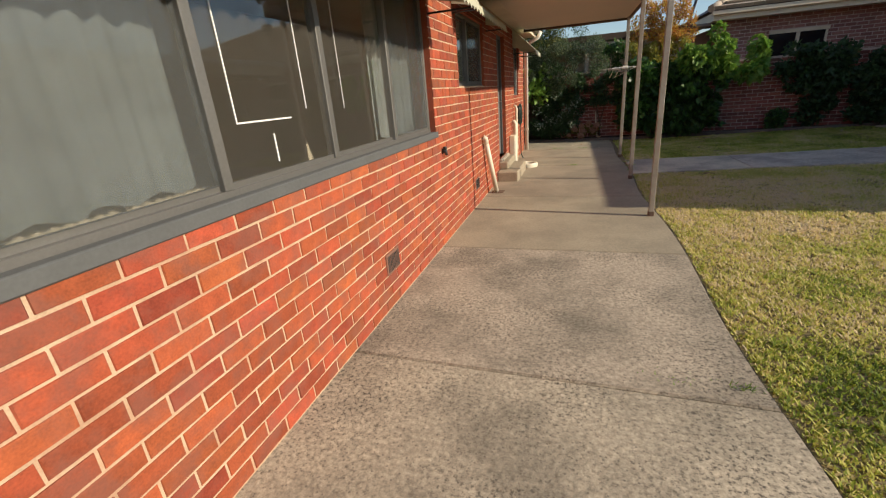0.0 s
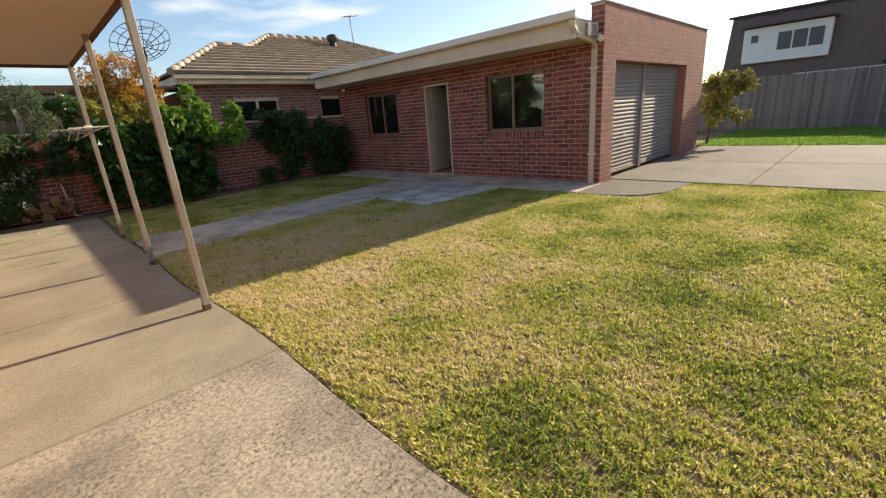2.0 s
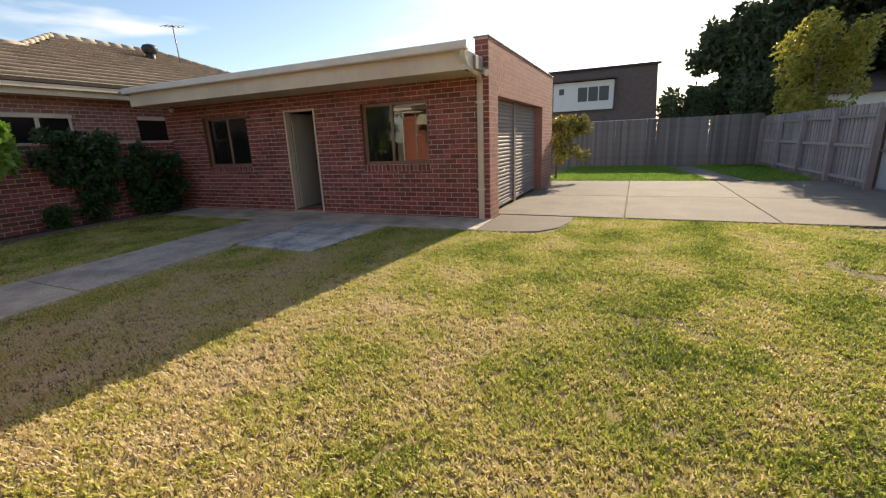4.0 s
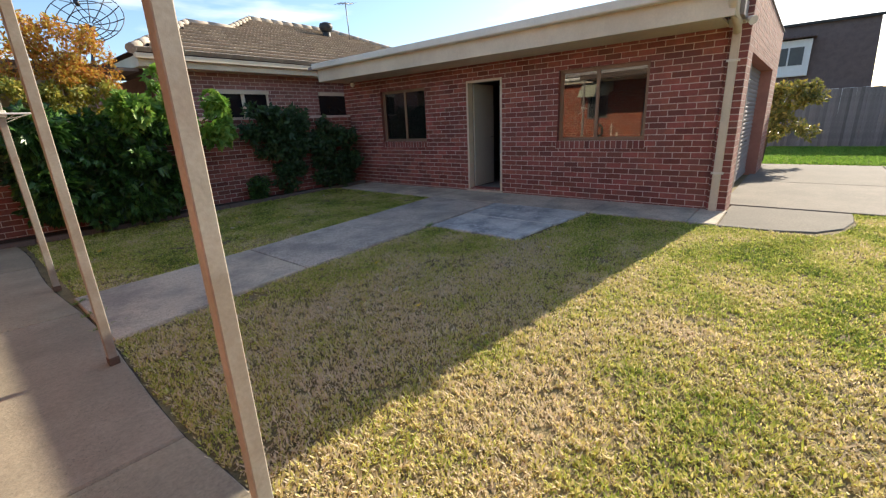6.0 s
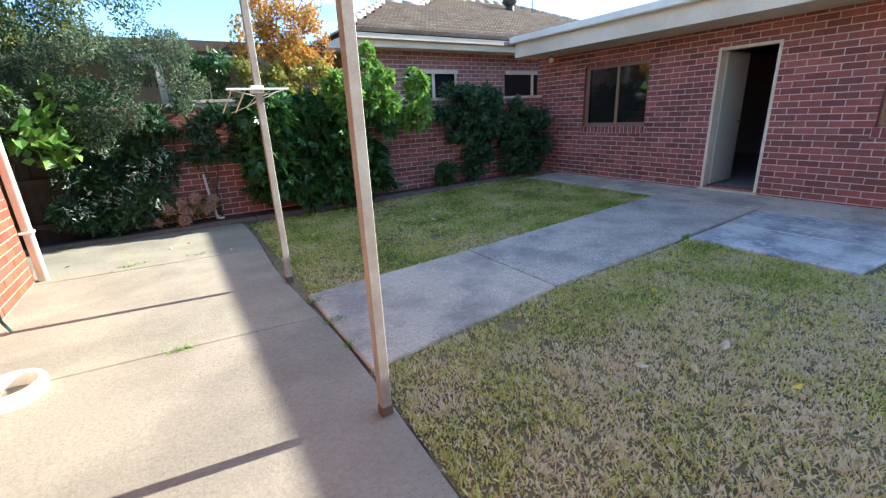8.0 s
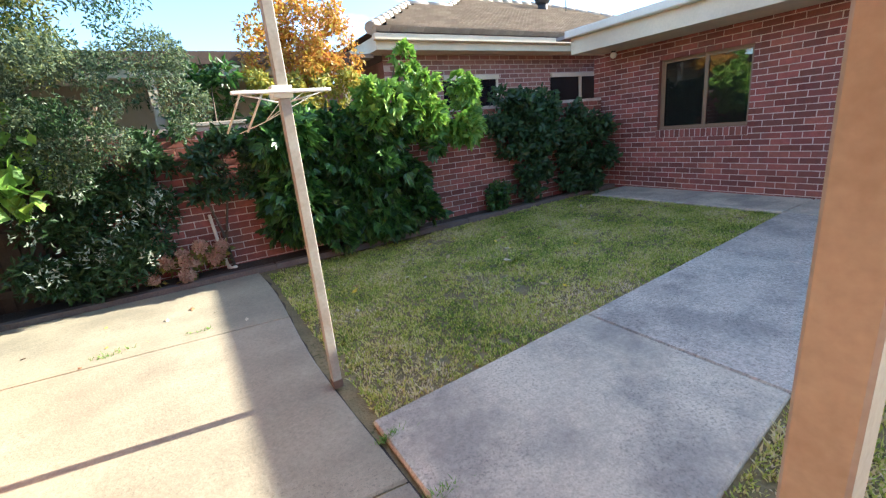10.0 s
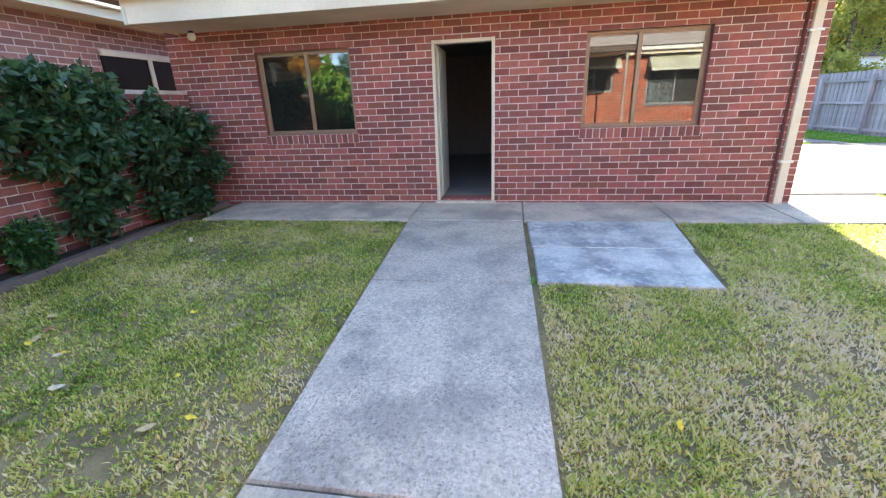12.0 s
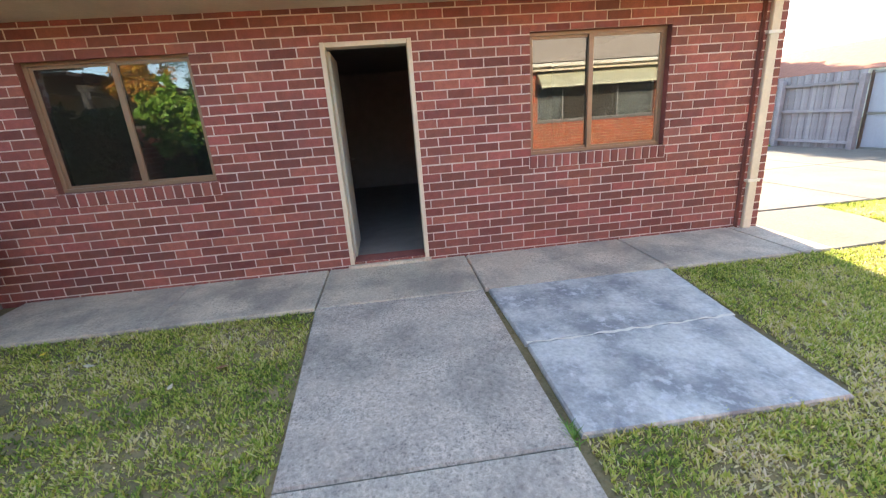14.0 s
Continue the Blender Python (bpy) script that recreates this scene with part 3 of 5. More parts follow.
# ---- house ----
HX = -1.035
SKEW = Matrix.Translation((HX, 3, 0)) @ Matrix.Rotation(radians(-0.7), 4, "Z") @ Matrix.Translation((-HX, -3, 0))   # the house stands a little askew to the yard
MH = SKEW @ pose(HX, -8.0, 0, 0, 0, 90)
W1, W2, DR, W3 = (0.45, 4.28, 1.155, 2.38), (5.26, 6.70, 1.57, 2.36), (7.78, 8.58, 0.34, 2.38), (9.75, 10.5, 1.36, 2.36)
HEND = 11.45
hw = brick_wall("wall_house", "orange-red brick house wall with sandy mortar", MH, HEND + 8, 2.62, 0.24,
                [(y0 + 8, y1 + 8, z0, z1) for y0, y1, z0, z1 in (W1, W2, DR, W3)], M_BRICK_RED, M_MORTAR, (9.7, 13.6, 0.25, 1.15), seed=3)
# ---- garage walls ----
GX, GS, GN = 7.75, 4.89, 13.2
MG = pose(GX, GN, 0, 0, 0, -90)
GW1, GD, GW2 = (10.51, 11.89, 1.09, 2.20), (8.60, 9.39, 0.15, 2.20), (6.06, 7.48, 1.075, 2.21)
gw = brick_wall("wall_garage_front", "brown-red brick garage wall with pale joints", MG, GN - GS - 0.24, 2.6, 0.24,
                [(GN - y1, GN - y0, z0, z1) for y0, y1, z0, z1 in (GW1, GD, GW2)], M_BRICK_BROWN, M_MORTAR_G, (3.4, 7.2, 0.2, 1.15), seed=5, z0=0.03)
gs = brick_wall("wall_garage_side", "brown-red brick garage wall with raised parapet", pose(7.70, GS, 0), 5.85, 3.06, 0.23,
                [(0.50, 4.45, 0.03, 2.2)], M_BRICK_P, M_MORTAR_P, (0.0, 5.7, 2.2, 3.0), seed=7, z0=0.02, proud=0.0015)
gp = brick_wall("wall_garage_pier", "narrow brown-red brick end of the garage parapet wall", pose(7.698, GS + 0.231, 0, 0, 0, -90), 0.231, 3.06, 0.03, [], M_BRICK_BROWN, M_MORTAR_G, (9, 9, 9, 9), seed=8, z0=0.02, proud=0.004)
fw = brick_wall("wall_garden", "brown-red brick garden boundary wall", pose(-0.4, 13.29, 0, 0, 0, -1.9), 8.13, 1.75, 0.23, [], M_BRICK_BROWN, M_MORTAR_G,
                (1.2, 7.7, 0.1, 1.6), seed=9, z0=-0.02)


# ---- windows and doors ----
def window(name, label, m, x0, x1, z0, z1, mulls, frame_mat, glass, recess=0.09, fw=0.034, sill=None, fly=()):
    """A sliding window in wall axes: frame, mullions, panes, and a sill. mulls: where the uprights stand."""
    w = thing(name, label, "window", m @ pose((x0 + x1) / 2, 0, z0), kind="structure")
    c = (x0 + x1) / 2
    bm = bmesh.new()
    h = z1 - z0
    a, b = x0 - c, x1 - c
    box(bm, a, b, recess, recess + 0.06, 0.0, fw, 0.003)
    box(bm, a, b, recess, recess + 0.06, h - fw, h, 0.003)
    box(bm, a, a + fw, recess + 0.002, recess + 0.058, fw, h - fw, 0.003)
    box(bm, b - fw, b, recess + 0.002, recess + 0.058, fw, h - fw, 0.003)
    part("window_frame", bm, frame_mat, w)
    edges = [a + fw] + [q - c for q in mulls] + [b - fw]
    for q in mulls:
        part("mullion", boxed(q - c - 0.025, q - c + 0.025, recess - 0.004, recess + 0.05, fw, h - fw, bev=0.003), frame_mat, w)
    for i, (p, q) in enumerate(zip(edges, edges[1:])):
        y = recess + (0.022 if i % 2 else 0.036)
        s = 0.024
        sash = bmesh.new()
        for r in ((p, p + s, fw, h - fw), (q - s, q, fw, h - fw), (p + s, q - s, fw, fw + s), (p + s, q - s, h - fw - s, h - fw)):
            box(sash, r[0], r[1], y - 0.01, y + 0.01, r[2], r[3])
        part("sash", sash, frame_mat, w)
        pane = part("pane", boxed(p + s, q - s, y - 0.002, y + 0.002, fw + s, h - fw - s), glass, w)
        pane.visible_shadow = False
        if i in fly:
            part("fly_screen", boxed(p + s, q - s, y - 0.016, y - 0.014, fw + s, h - fw - s), M_SCREEN, w, "grey fly-screen mesh")
    if sill == "board":
        part("window_sill", boxed(a - 0.04, b + 0.04, -0.016, recess - 0.004, -0.05, 0.008, bev=0.006), M_SILLGREY, w, "grey painted timber sill")
    elif sill == "brick":
        part("sill_bed", boxed(a - 0.02, b + 0.02, -0.012, 0.06, -0.128, -0.004), M_MORTAR_G, w)
        n = round((b - a + 0.04) / 0.086)
        step = (b - a + 0.04) / n
        shared = mesh_of("brick", boxed(0.007, step - 0.007, -0.024, 0.08, -0.122, -0.004, bev=0.004), sill_brick)
        for i in range(n):
            ob = new("brick", shared)
            ob.parent = w
            ob.location = (a - 0.02 + i * step, 0, 0)
            ob.rotation_euler = (radians(3), 0, 0)
    return w


sill_brick = M_BRICK_BROWN
toH = lambda y: y + 8
wa = window("window_1", "wide grey aluminium sliding window with sheer curtains behind", MH, toH(W1[0]), toH(W1[1]), W1[2], W1[3],
            [toH(1.66), toH(2.53), toH(3.44)], M_ALU, M_GLASS, 0.05, sill="board", fly=(0, 3))
wb = window("window_2", "high grey aluminium sliding kitchen window", MH, toH(W2[0]), toH(W2[1]), W2[2], W2[3], [toH(5.85)], M_ALU, M_GLASS, 0.03, fly=(1,))
wc = window("window_3", "small grey aluminium window beside the back door", MH, toH(W3[0]), toH(W3[1]), W3[2], W3[3], [toH(10.12)], M_ALU, M_GLASS, 0.03, fly=(1,))
wd = window("window_4", "bronze aluminium sliding garage window, dark inside", MG, GN - GW1[1], GN - GW1[0], GW1[2], GW1[3], [GN - 11.17], M_BRONZE, M_GLASS_D, 0.07, sill="brick")
we = window("window_5", "bronze aluminium sliding garage window reflecting the house", MG, GN - GW2[1], GN - GW2[0], GW2[2], GW2[3], [GN - 6.84], M_BRONZE, M_GLASS_D, 0.07, sill="brick")


def curtain(y0, y1, z0, z1, x):
    """A sheer curtain hung in folds behind the glass."""
    bm = bmesh.new()
    n = int((y1 - y0) / 0.012)
    rows = []
    for i in range(n + 1):
        y = y0 + (y1 - y0) * i / n
        d = 0.007 * math.sin(y * 75) + 0.008 * math.sin(y * 23 + 1)
        zb = z0 + 0.012 * math.sin(y * 31)
        rows.append((bm.verts.new((x + d, y, zb)), bm.verts.new((x + d * 0.6, y, z1))))
    for p, q in zip(rows, rows[1:]):
        bm.faces.new((p[0], q[0], q[1], p[1])).smooth = True
    ob = part("curtain", bm, M_CURTAIN)
    ob.matrix_world = SKEW
    return tagged(ob, "white sheer lace curtain hanging behind the window", "curtain", "curtains of the house windows")


curtain(0.4, 1.64, W1[2] + 0.06, 2.42, HX - 0.2)
curtain(3.42, 4.3, W1[2] + 0.04, 2.42, HX - 0.2)
curtain(5.86, 6.72, W2[2] + 0.03, 2.40, HX - 0.2)

# rooms behind the openings
def room(name, label, lining, x0, x1, y0, y1, z0, z1, open_side):
    """Plain inner walls, floor and ceiling; the side towards the yard is left to the brick wall."""
    t = 0.05
    r = thing(name, label, "room", SKEW if open_side == "+x" else None, kind="structure")
    for nm, b in (("floor", (x0, x1, y0, y1, z0 - t, z0)), ("ceiling", (x0, x1, y0, y1, z1, z1 + t)),
                  ("wall", (x0, x1, y0 - t, y0, z0, z1)), ("wall", (x0, x1, y1, y1 + t, z0, z1)),
                  ("wall", (x0 - t, x0, y0, y1, z0, z1) if open_side == "+x" else (x1, x1 + t, y0, y1, z0, z1))):
        part(nm, boxed(*b), lining, r)


room("wall_house_inside", "dim plain rooms inside the house", M_DARKROOM, HX - 2.4, HX - 0.25, -3, HEND - 0.3, 0.38, 2.55, "+x")
room("wall_garage_inside", "dim plain room inside the garage", M_GARAGEROOM, GX + 0.25, GX + 5.4, GS + 0.3, GN - 0.1, 0.14, 2.5, "-x")

# house back door: grey fly-screen door, closed
hd = thing("door_1", "grey fly-screen back door, closed, above two steps", "door", MH @ pose(toH((DR[0] + DR[1]) / 2), 0, DR[2]), kind="structure")
bm = bmesh.new()
hh, ww = DR[3] - DR[2], (DR[1] - DR[0]) / 2
box(bm, -ww, -ww + 0.05, 0.06, 0.16, 0, hh); box(bm, ww - 0.05, ww, 0.06, 0.16, 0, hh); box(bm, -ww + 0.05, ww - 0.05, 0.06, 0.16, hh - 0.05, hh)
part("door_frame", bm, M_SILLGREY, hd)
part("door_leaf", boxed(-ww + 0.052, ww - 0.052, 0.10, 0.135, 0.01, hh - 0.052, bev=0.004), M_DOORGREY, hd)
part("handle", tubed([(ww - 0.12, 0.10, 0.95), (ww - 0.12, 0.06, 0.95), (ww - 0.2, 0.06, 0.95)], 0.009), M_ALU, hd, "metal lever handle")
part("door_sill", boxed(-ww - 0.03, ww + 0.03, -0.06, 0.16, -0.07, 0.0, bev=0.008), M_CONC_PATH, hd)
steps = thing("door_step", "two worn concrete steps below the back door", "steps", SKEW, kind="structure")
part("step", boxed(HX + 0.002, HX + 0.36, 7.50, 8.66, -0.03, 0.17, bev=0.02), M_CONC_SMOOTH, steps)
part("step", boxed(HX + 0.002, HX + 0.16, 7.72, 8.66, 0.172, 0.30, bev=0.015), M_CONC_SMOOTH, steps)

# garage door: frame, leaf swung inwards
gd = thing("door_2", "pale painted garage side door standing ajar inwards", "door", MG @ pose(GN - (GD[0] + GD[1]) / 2, 0, GD[2]), kind="structure")
gh, gw2 = GD[3] - GD[2], (GD[1] - GD[0]) / 2
bm = bmesh.new()
box(bm, -gw2 - 0.012, -gw2 + 0.03, -0.016, 0.14, -0.02, gh + 0.015, 0.004)
box(bm, gw2 - 0.03, gw2 + 0.012, -0.016, 0.14, -0.02, gh + 0.015, 0.004)
box(bm, -gw2 + 0.031, gw2 - 0.031, -0.014, 0.14, gh - 0.028, gh + 0.013, 0.004)
part("door_frame", bm, M_CREAM, gd, "off-white timber door frame")
leaf = part("door_leaf", boxed(0.0, 2 * gw2 - 0.07, -0.018, 0.018, 0.01, gh - 0.035, bev=0.003), M_DOORPAINT, gd)
leaf.matrix_local = pose(-gw2 + 0.034, 0.16, 0, 0, 0, 91)
lv = part("handle", tubed([(0.62, -0.02, 0.98), (0.62, -0.07, 0.98), (0.54, -0.07, 0.98)], 0.009), M_ALU, leaf, "steel lever handle")
part("door_sill", boxed(-gw2 - 0.03, gw2 + 0.03, -0.05, 0.2, -0.075, -0.021, bev=0.008), M_CONC_PATH, gd)

# roller doors: curtains of curved slats
def roller(x0, x1, z0, z1, y):
    r = thing("roller_door", "closed grey ribbed steel roller door of the garage", "roller door", pose((x0 + x1) / 2, y, z0), group="garage roller doors")
    hw_ = (x1 - x0) / 2
    n = round((z1 - z0) / 0.076)
    st = (z1 - z0) / n
    bm = bmesh.new()
    prof = [(0.0, 0.0), (-0.012, 0.15), (-0.018, 0.4), (-0.018, 0.6), (-0.012, 0.85), (0.0, 1.0)]
    vs = [(bm.verts.new((-hw_, py, pz * st)), bm.verts.new((hw_, py, pz * st))) for py, pz in prof]
    for p, q in zip(vs, vs[1:]):
        bm.faces.new((p[0], p[1], q[1], q[0])).smooth = True
    shared = mesh_of("slat", bm, M_ROLLER)
    for i in range(n):
        ob = new("slat", shared)
        ob.parent = r
        ob.location = (0, 0, i * st)
    part("bottom_rail", boxed(-hw_, hw_, -0.025, 0.025, -0.03, 0.02, bev=0.004), M_ROLLER, r)
    part("handle", tubed([(-0.07, -0.02, 0.7), (-0.07, -0.06, 0.7), (0.07, -0.06, 0.7), (0.07, -0.02, 0.7)], 0.008), M_ALU, r)


roller(8.21, 9.93, 0.16, 2.2, GS + 0.21)
roller(10.07, 12.14, 0.16, 2.2, GS + 0.21)
part_post = part("post_mid", boxed(9.932, 10.068, GS + 0.16, GS + 0.22, 0.1, 2.2, bev=0.005), M_ROLLER)
tagged(part_post, "grey steel centre post between the roller doors", "post")

# ---- garage roof ----
gr = thing("roof_garage", "flat garage roof with deep cream fascia and gutter", "roof", kind="structure")
EX = 6.84
part("roof_sheet", boxed(EX + 0.02, 13.5, GS + 0.235, 13.3, 2.76, 2.82), M_ROLLER, gr)
part("fascia", boxed(EX + 0.055, EX + 0.095, GS + 0.10, 12.95, 2.48, 2.757, bev=0.004), M_CREAM, gr)
bm = bmesh.new()
prof = [(0.05, 2.74), (-0.06, 2.74), (-0.075, 2.755), (-0.075, 2.85), (-0.06, 2.86), (-0.06, 2.765), (0.05, 2.765)]
va = [bm.verts.new((EX + x, GS + 0.03, z)) for x, z in prof]
vb = [bm.verts.new((EX + x, 13.02, z)) for x, z in prof]
for i in range(len(prof)):
    j = (i + 1) % len(prof)
    bm.faces.new((va[i], va[j], vb[j], vb[i]))
bm.faces.new(va); bm.faces.new(vb[::-1])
part("gutter", bm, M_OFFWHITE, gr, "off-white metal gutter")
part("fascia_return", boxed(EX + 0.097, 7.69, GS + 0.10, GS + 0.13, 2.50, 2.757), M_CREAM, gr)
part("junction_box", boxed(7.22, 7.56, GS + 0.05, GS + 0.098, 2.53, 2.72, bev=0.006), M_ROLLER, gr, "small grey junction box")
part("barge_board", boxed(EX + 0.06, 13.4, 12.96, 13.0, 2.48, 2.757), M_CREAM, gr)
part("soffit", boxed(EX + 0.097, GX + 0.2, GS + 0.236, 12.955, 2.49, 2.52), M_CREAM, gr)
part("parapet_capping", boxed(7.68, 13.57, GS - 0.02, GS + 0.25, 3.06, 3.085, bev=0.004), M_ROLLER, gr, "grey metal parapet capping")
part("back_wall", boxed(13.2, 13.44, GS + 0.235, GN, 0.0, 2.75), M_MORTAR_G, gr)
part("end_wall", boxed(GX + 0.242, 13.2, GN - 0.24, GN, 0.0, 2.75), M_MORTAR_G, gr)

dp = thing("downpipe", "cream square downpipe on the garage corner", "downpipe", pose(GX - 0.055, 5.04, 0.06))
part("pipe", boxed(-0.04, 0.04, -0.05, 0.05, 0.02, 2.36, bev=0.008), M_CREAM, dp)
bm = bmesh.new()
tube(bm, [(0, 0, 2.34), (-0.1, 0, 2.44), (-0.72, -0.02, 2.5), (-0.85, -0.03, 2.58), (-0.87, -0.03, 2.72)], 0.05, 8)
part("elbow", bm, M_CREAM, dp)
for z in (0.55, 2.0):
    part("bracket", boxed(-0.046, 0.05, -0.075, 0.075, z, z + 0.03, bev=0.003), M_OFFWHITE, dp)

# ---- patio cover ----
pc = thing("patio_cover", "flat cream patio cover with a dark edge beam on slim posts", "patio cover", pose(0, 0, 0))
CX0, CX1, CY0, CY1, CZ = -0.75, 1.235, 5.22, 9.93, 2.57
part("ceiling_sheet", boxed(CX0 + 0.03, CX1 - 0.03, CY0 + 0.03, CY1 - 0.03, CZ + 0.02, CZ + 0.05), M_CEIL, pc, "cream lining sheet")
for b in ((CX1 - 0.03, CX1 + 0.01, CY0, CY1, CZ - 0.02, CZ + 0.13), (CX0, CX1 - 0.031, CY1 - 0.03, CY1 + 0.01, CZ - 0.02, CZ + 0.13),
          (CX0, CX1 - 0.031, CY0 - 0.01, CY0 + 0.03, CZ - 0.02, CZ + 0.13)):
    part("edge_beam", boxed(*b, bev=0.004), M_DARKBEAM, pc)
part("roof_sheet", boxed(CX0, CX1, CY0 + 0.031, CY1 - 0.031, CZ + 0.10, CZ + 0.125), M_ROLLER, pc)
for px, py in ((1.135, 5.415), (1.155, 7.54), (1.205, 9.78)):
    p = part("post", boxed(px - 0.027, px + 0.027, py - 0.027, py + 0.027, 0.0, CZ + 0.02, bev=0.004), M_POST, pc, "slim taupe painted steel post")
    part("post_foot", boxed(px - 0.031, px + 0.031, py - 0.031, py + 0.031, 0.001, 0.055, bev=0.004), M_RUST, p, "rusty brown post foot")

# ---- house eave and roof ----
he = thing("roof_house", "grey tiled house roof with cream fascia and gutter", "roof", SKEW, kind="structure")
part("soffit", boxed(HX - 0.2, -0.80, -8.0, HEND + 0.4, 2.622, 2.65), M_CREAM, he)
part("fascia", boxed(-0.799, -0.77, -8.0, HEND + 0.4, 2.60, 2.80), M_CREAM, he)
part("gutter", boxed(-0.769, -0.66, -8.0, HEND + 0.4, 2.70, 2.80, bev=0.01), M_OFFWHITE, he)
bm = bmesh.new()
for q in (((-0.70, -8, 2.83), (-0.70, HEND + 0.45, 2.83), (-6.5, HEND - 5.3, 5.2), (-6.5, -8, 5.2)),
          ((-0.70, HEND + 0.45, 2.83), (-12.3, HEND + 0.45, 2.83), (-6.5, HEND - 5.3, 5.2)),
          ((-12.3, HEND + 0.45, 2.83), (-12.3, -8, 2.83), (-6.5, -8, 5.2), (-6.5, HEND - 5.3, 5.2))):
    bm.faces.new([bm.verts.new(p) for p in q])
part("roof_slope", bm, M_TILE, he)
part("end_wall", boxed(-11.9, HX - 0.25, HEND - 0.24, HEND, 0, 2.6), M_BRICK_RED, he)
part("south_wall", boxed(-11.9, HX - 0.25, -8.0, -7.76, 0, 2.6), M_BRICK_RED, he)
part("west_wall", boxed(-11.9, -11.66, -7.75, HEND - 0.25, 0, 2.6), M_BRICK_RED, he)


def awning(y0, y1, z, deep=0.55, drop=0.48):
    """A fixed sheet-metal awning: ribbed slope, scalloped valance, two arms."""
    a = thing("window_awning", "pale green ribbed metal awning with a scalloped edge", "awning", SKEW @ pose(HX + 0.014, (y0 + y1) / 2, z), group="window awnings of the house")
    bm = bmesh.new()
    h = (y1 - y0) / 2
    n = int((y1 - y0) / 0.0125)
    rows = []
    for i in range(n + 1):
        y = -h + 2 * h * i / n
        r = 0.008 * math.sin(y * 2 * math.pi / 0.075)
        s = 0.03 * abs(math.sin(y * math.pi / 0.11))
        rows.append([bm.verts.new(p) for p in ((0.0, y, r), (deep, y, -drop + r), (deep + 0.012, y, -drop - 0.09 + s))])
    for p, q in zip(rows, rows[1:]):
        bm.faces.new((p[0], p[1], q[1], q[0])); bm.faces.new((p[1], p[2], q[2], q[1]))
    ob = part("awning_sheet", bm, M_AWNING, a)
    ob.modifiers.new("thick", "SOLIDIFY").thickness = 0.003
    for s in (-1, 1):
        part("arm", tubed([(0.0, s * (h - 0.03), -drop - 0.03), (deep - 0.02, s * (h - 0.03), -drop - 0.03)], 0.009, 6), M_BLACK, a)
        bm = bmesh.new()
        bm.faces.new([bm.verts.new(p) for p in ((0.0, s * h, -0.01), (deep, s * h, -drop), (0.0, s * h, -drop * 0.8))])
        part("side_sheet", bm, M_AWNING, a).modifiers.new("thick", "SOLIDIFY").thickness = 0.003


awning(0.3, 4.3, 2.60, 0.46, 0.40)
awning(5.1, 6.9, 2.58, 0.29, 0.26)
awning(9.6, 10.7, 2.60, 0.45, 0.42)


# ---- foliage ----
def leaves(centres, radii, count, size, rng, flat=0.3, aspect=0.45, shell=0.55, fold=0.25):
    """Many small folded leaves in and around ellipsoid clumps: verts and faces."""
    centres, radii = np.asarray(centres, float), np.asarray(radii, float)
    if radii.ndim == 1:
        radii = np.repeat(radii[:, None], 3, 1)
    w = radii.prod(1) ** (2 / 3)
    k = rng.choice(len(centres), count, p=w / w.sum())
    d = rng.normal(size=(count, 3)); d /= np.linalg.norm(d, axis=1)[:, None]
    r = shell + (1 - shell) * rng.random(count) ** 0.5
    r *= 1 + 0.18 * np.sin(d[:, 0] * 9 + k) * np.cos(d[:, 2] * 8 + 2 * k)
    pos = centres[k] + d * radii[k] * r[:, None]
    ax = rng.normal(size=(count, 3)) + d * 0.5; ax[:, 2] -= flat
    ax /= np.linalg.norm(ax, axis=1)[:, None]
    sd = np.cross(ax, rng.normal(size=(count, 3))); sd /= np.linalg.norm(sd, axis=1)[:, None]
    up = np.cross(ax, sd)
    s = size * (0.6 + 0.8 * rng.random(count))[:, None]
    p0, p2 = pos, pos + ax * s
    mid = pos + ax * s * 0.45 + up * s * fold * 0.4
    p1, p3 = mid + sd * s * aspect * 0.5, mid - sd * s * aspect * 0.5
    V = np.stack([p0, p1, p2, p3], 1).reshape(-1, 3)
    i = np.arange(count)[:, None] * 4
    F = np.concatenate([i + np.array([[0, 1, 2]]), i + np.array([[0, 2, 3]])], 1).reshape(-1, 3)
    return V, F


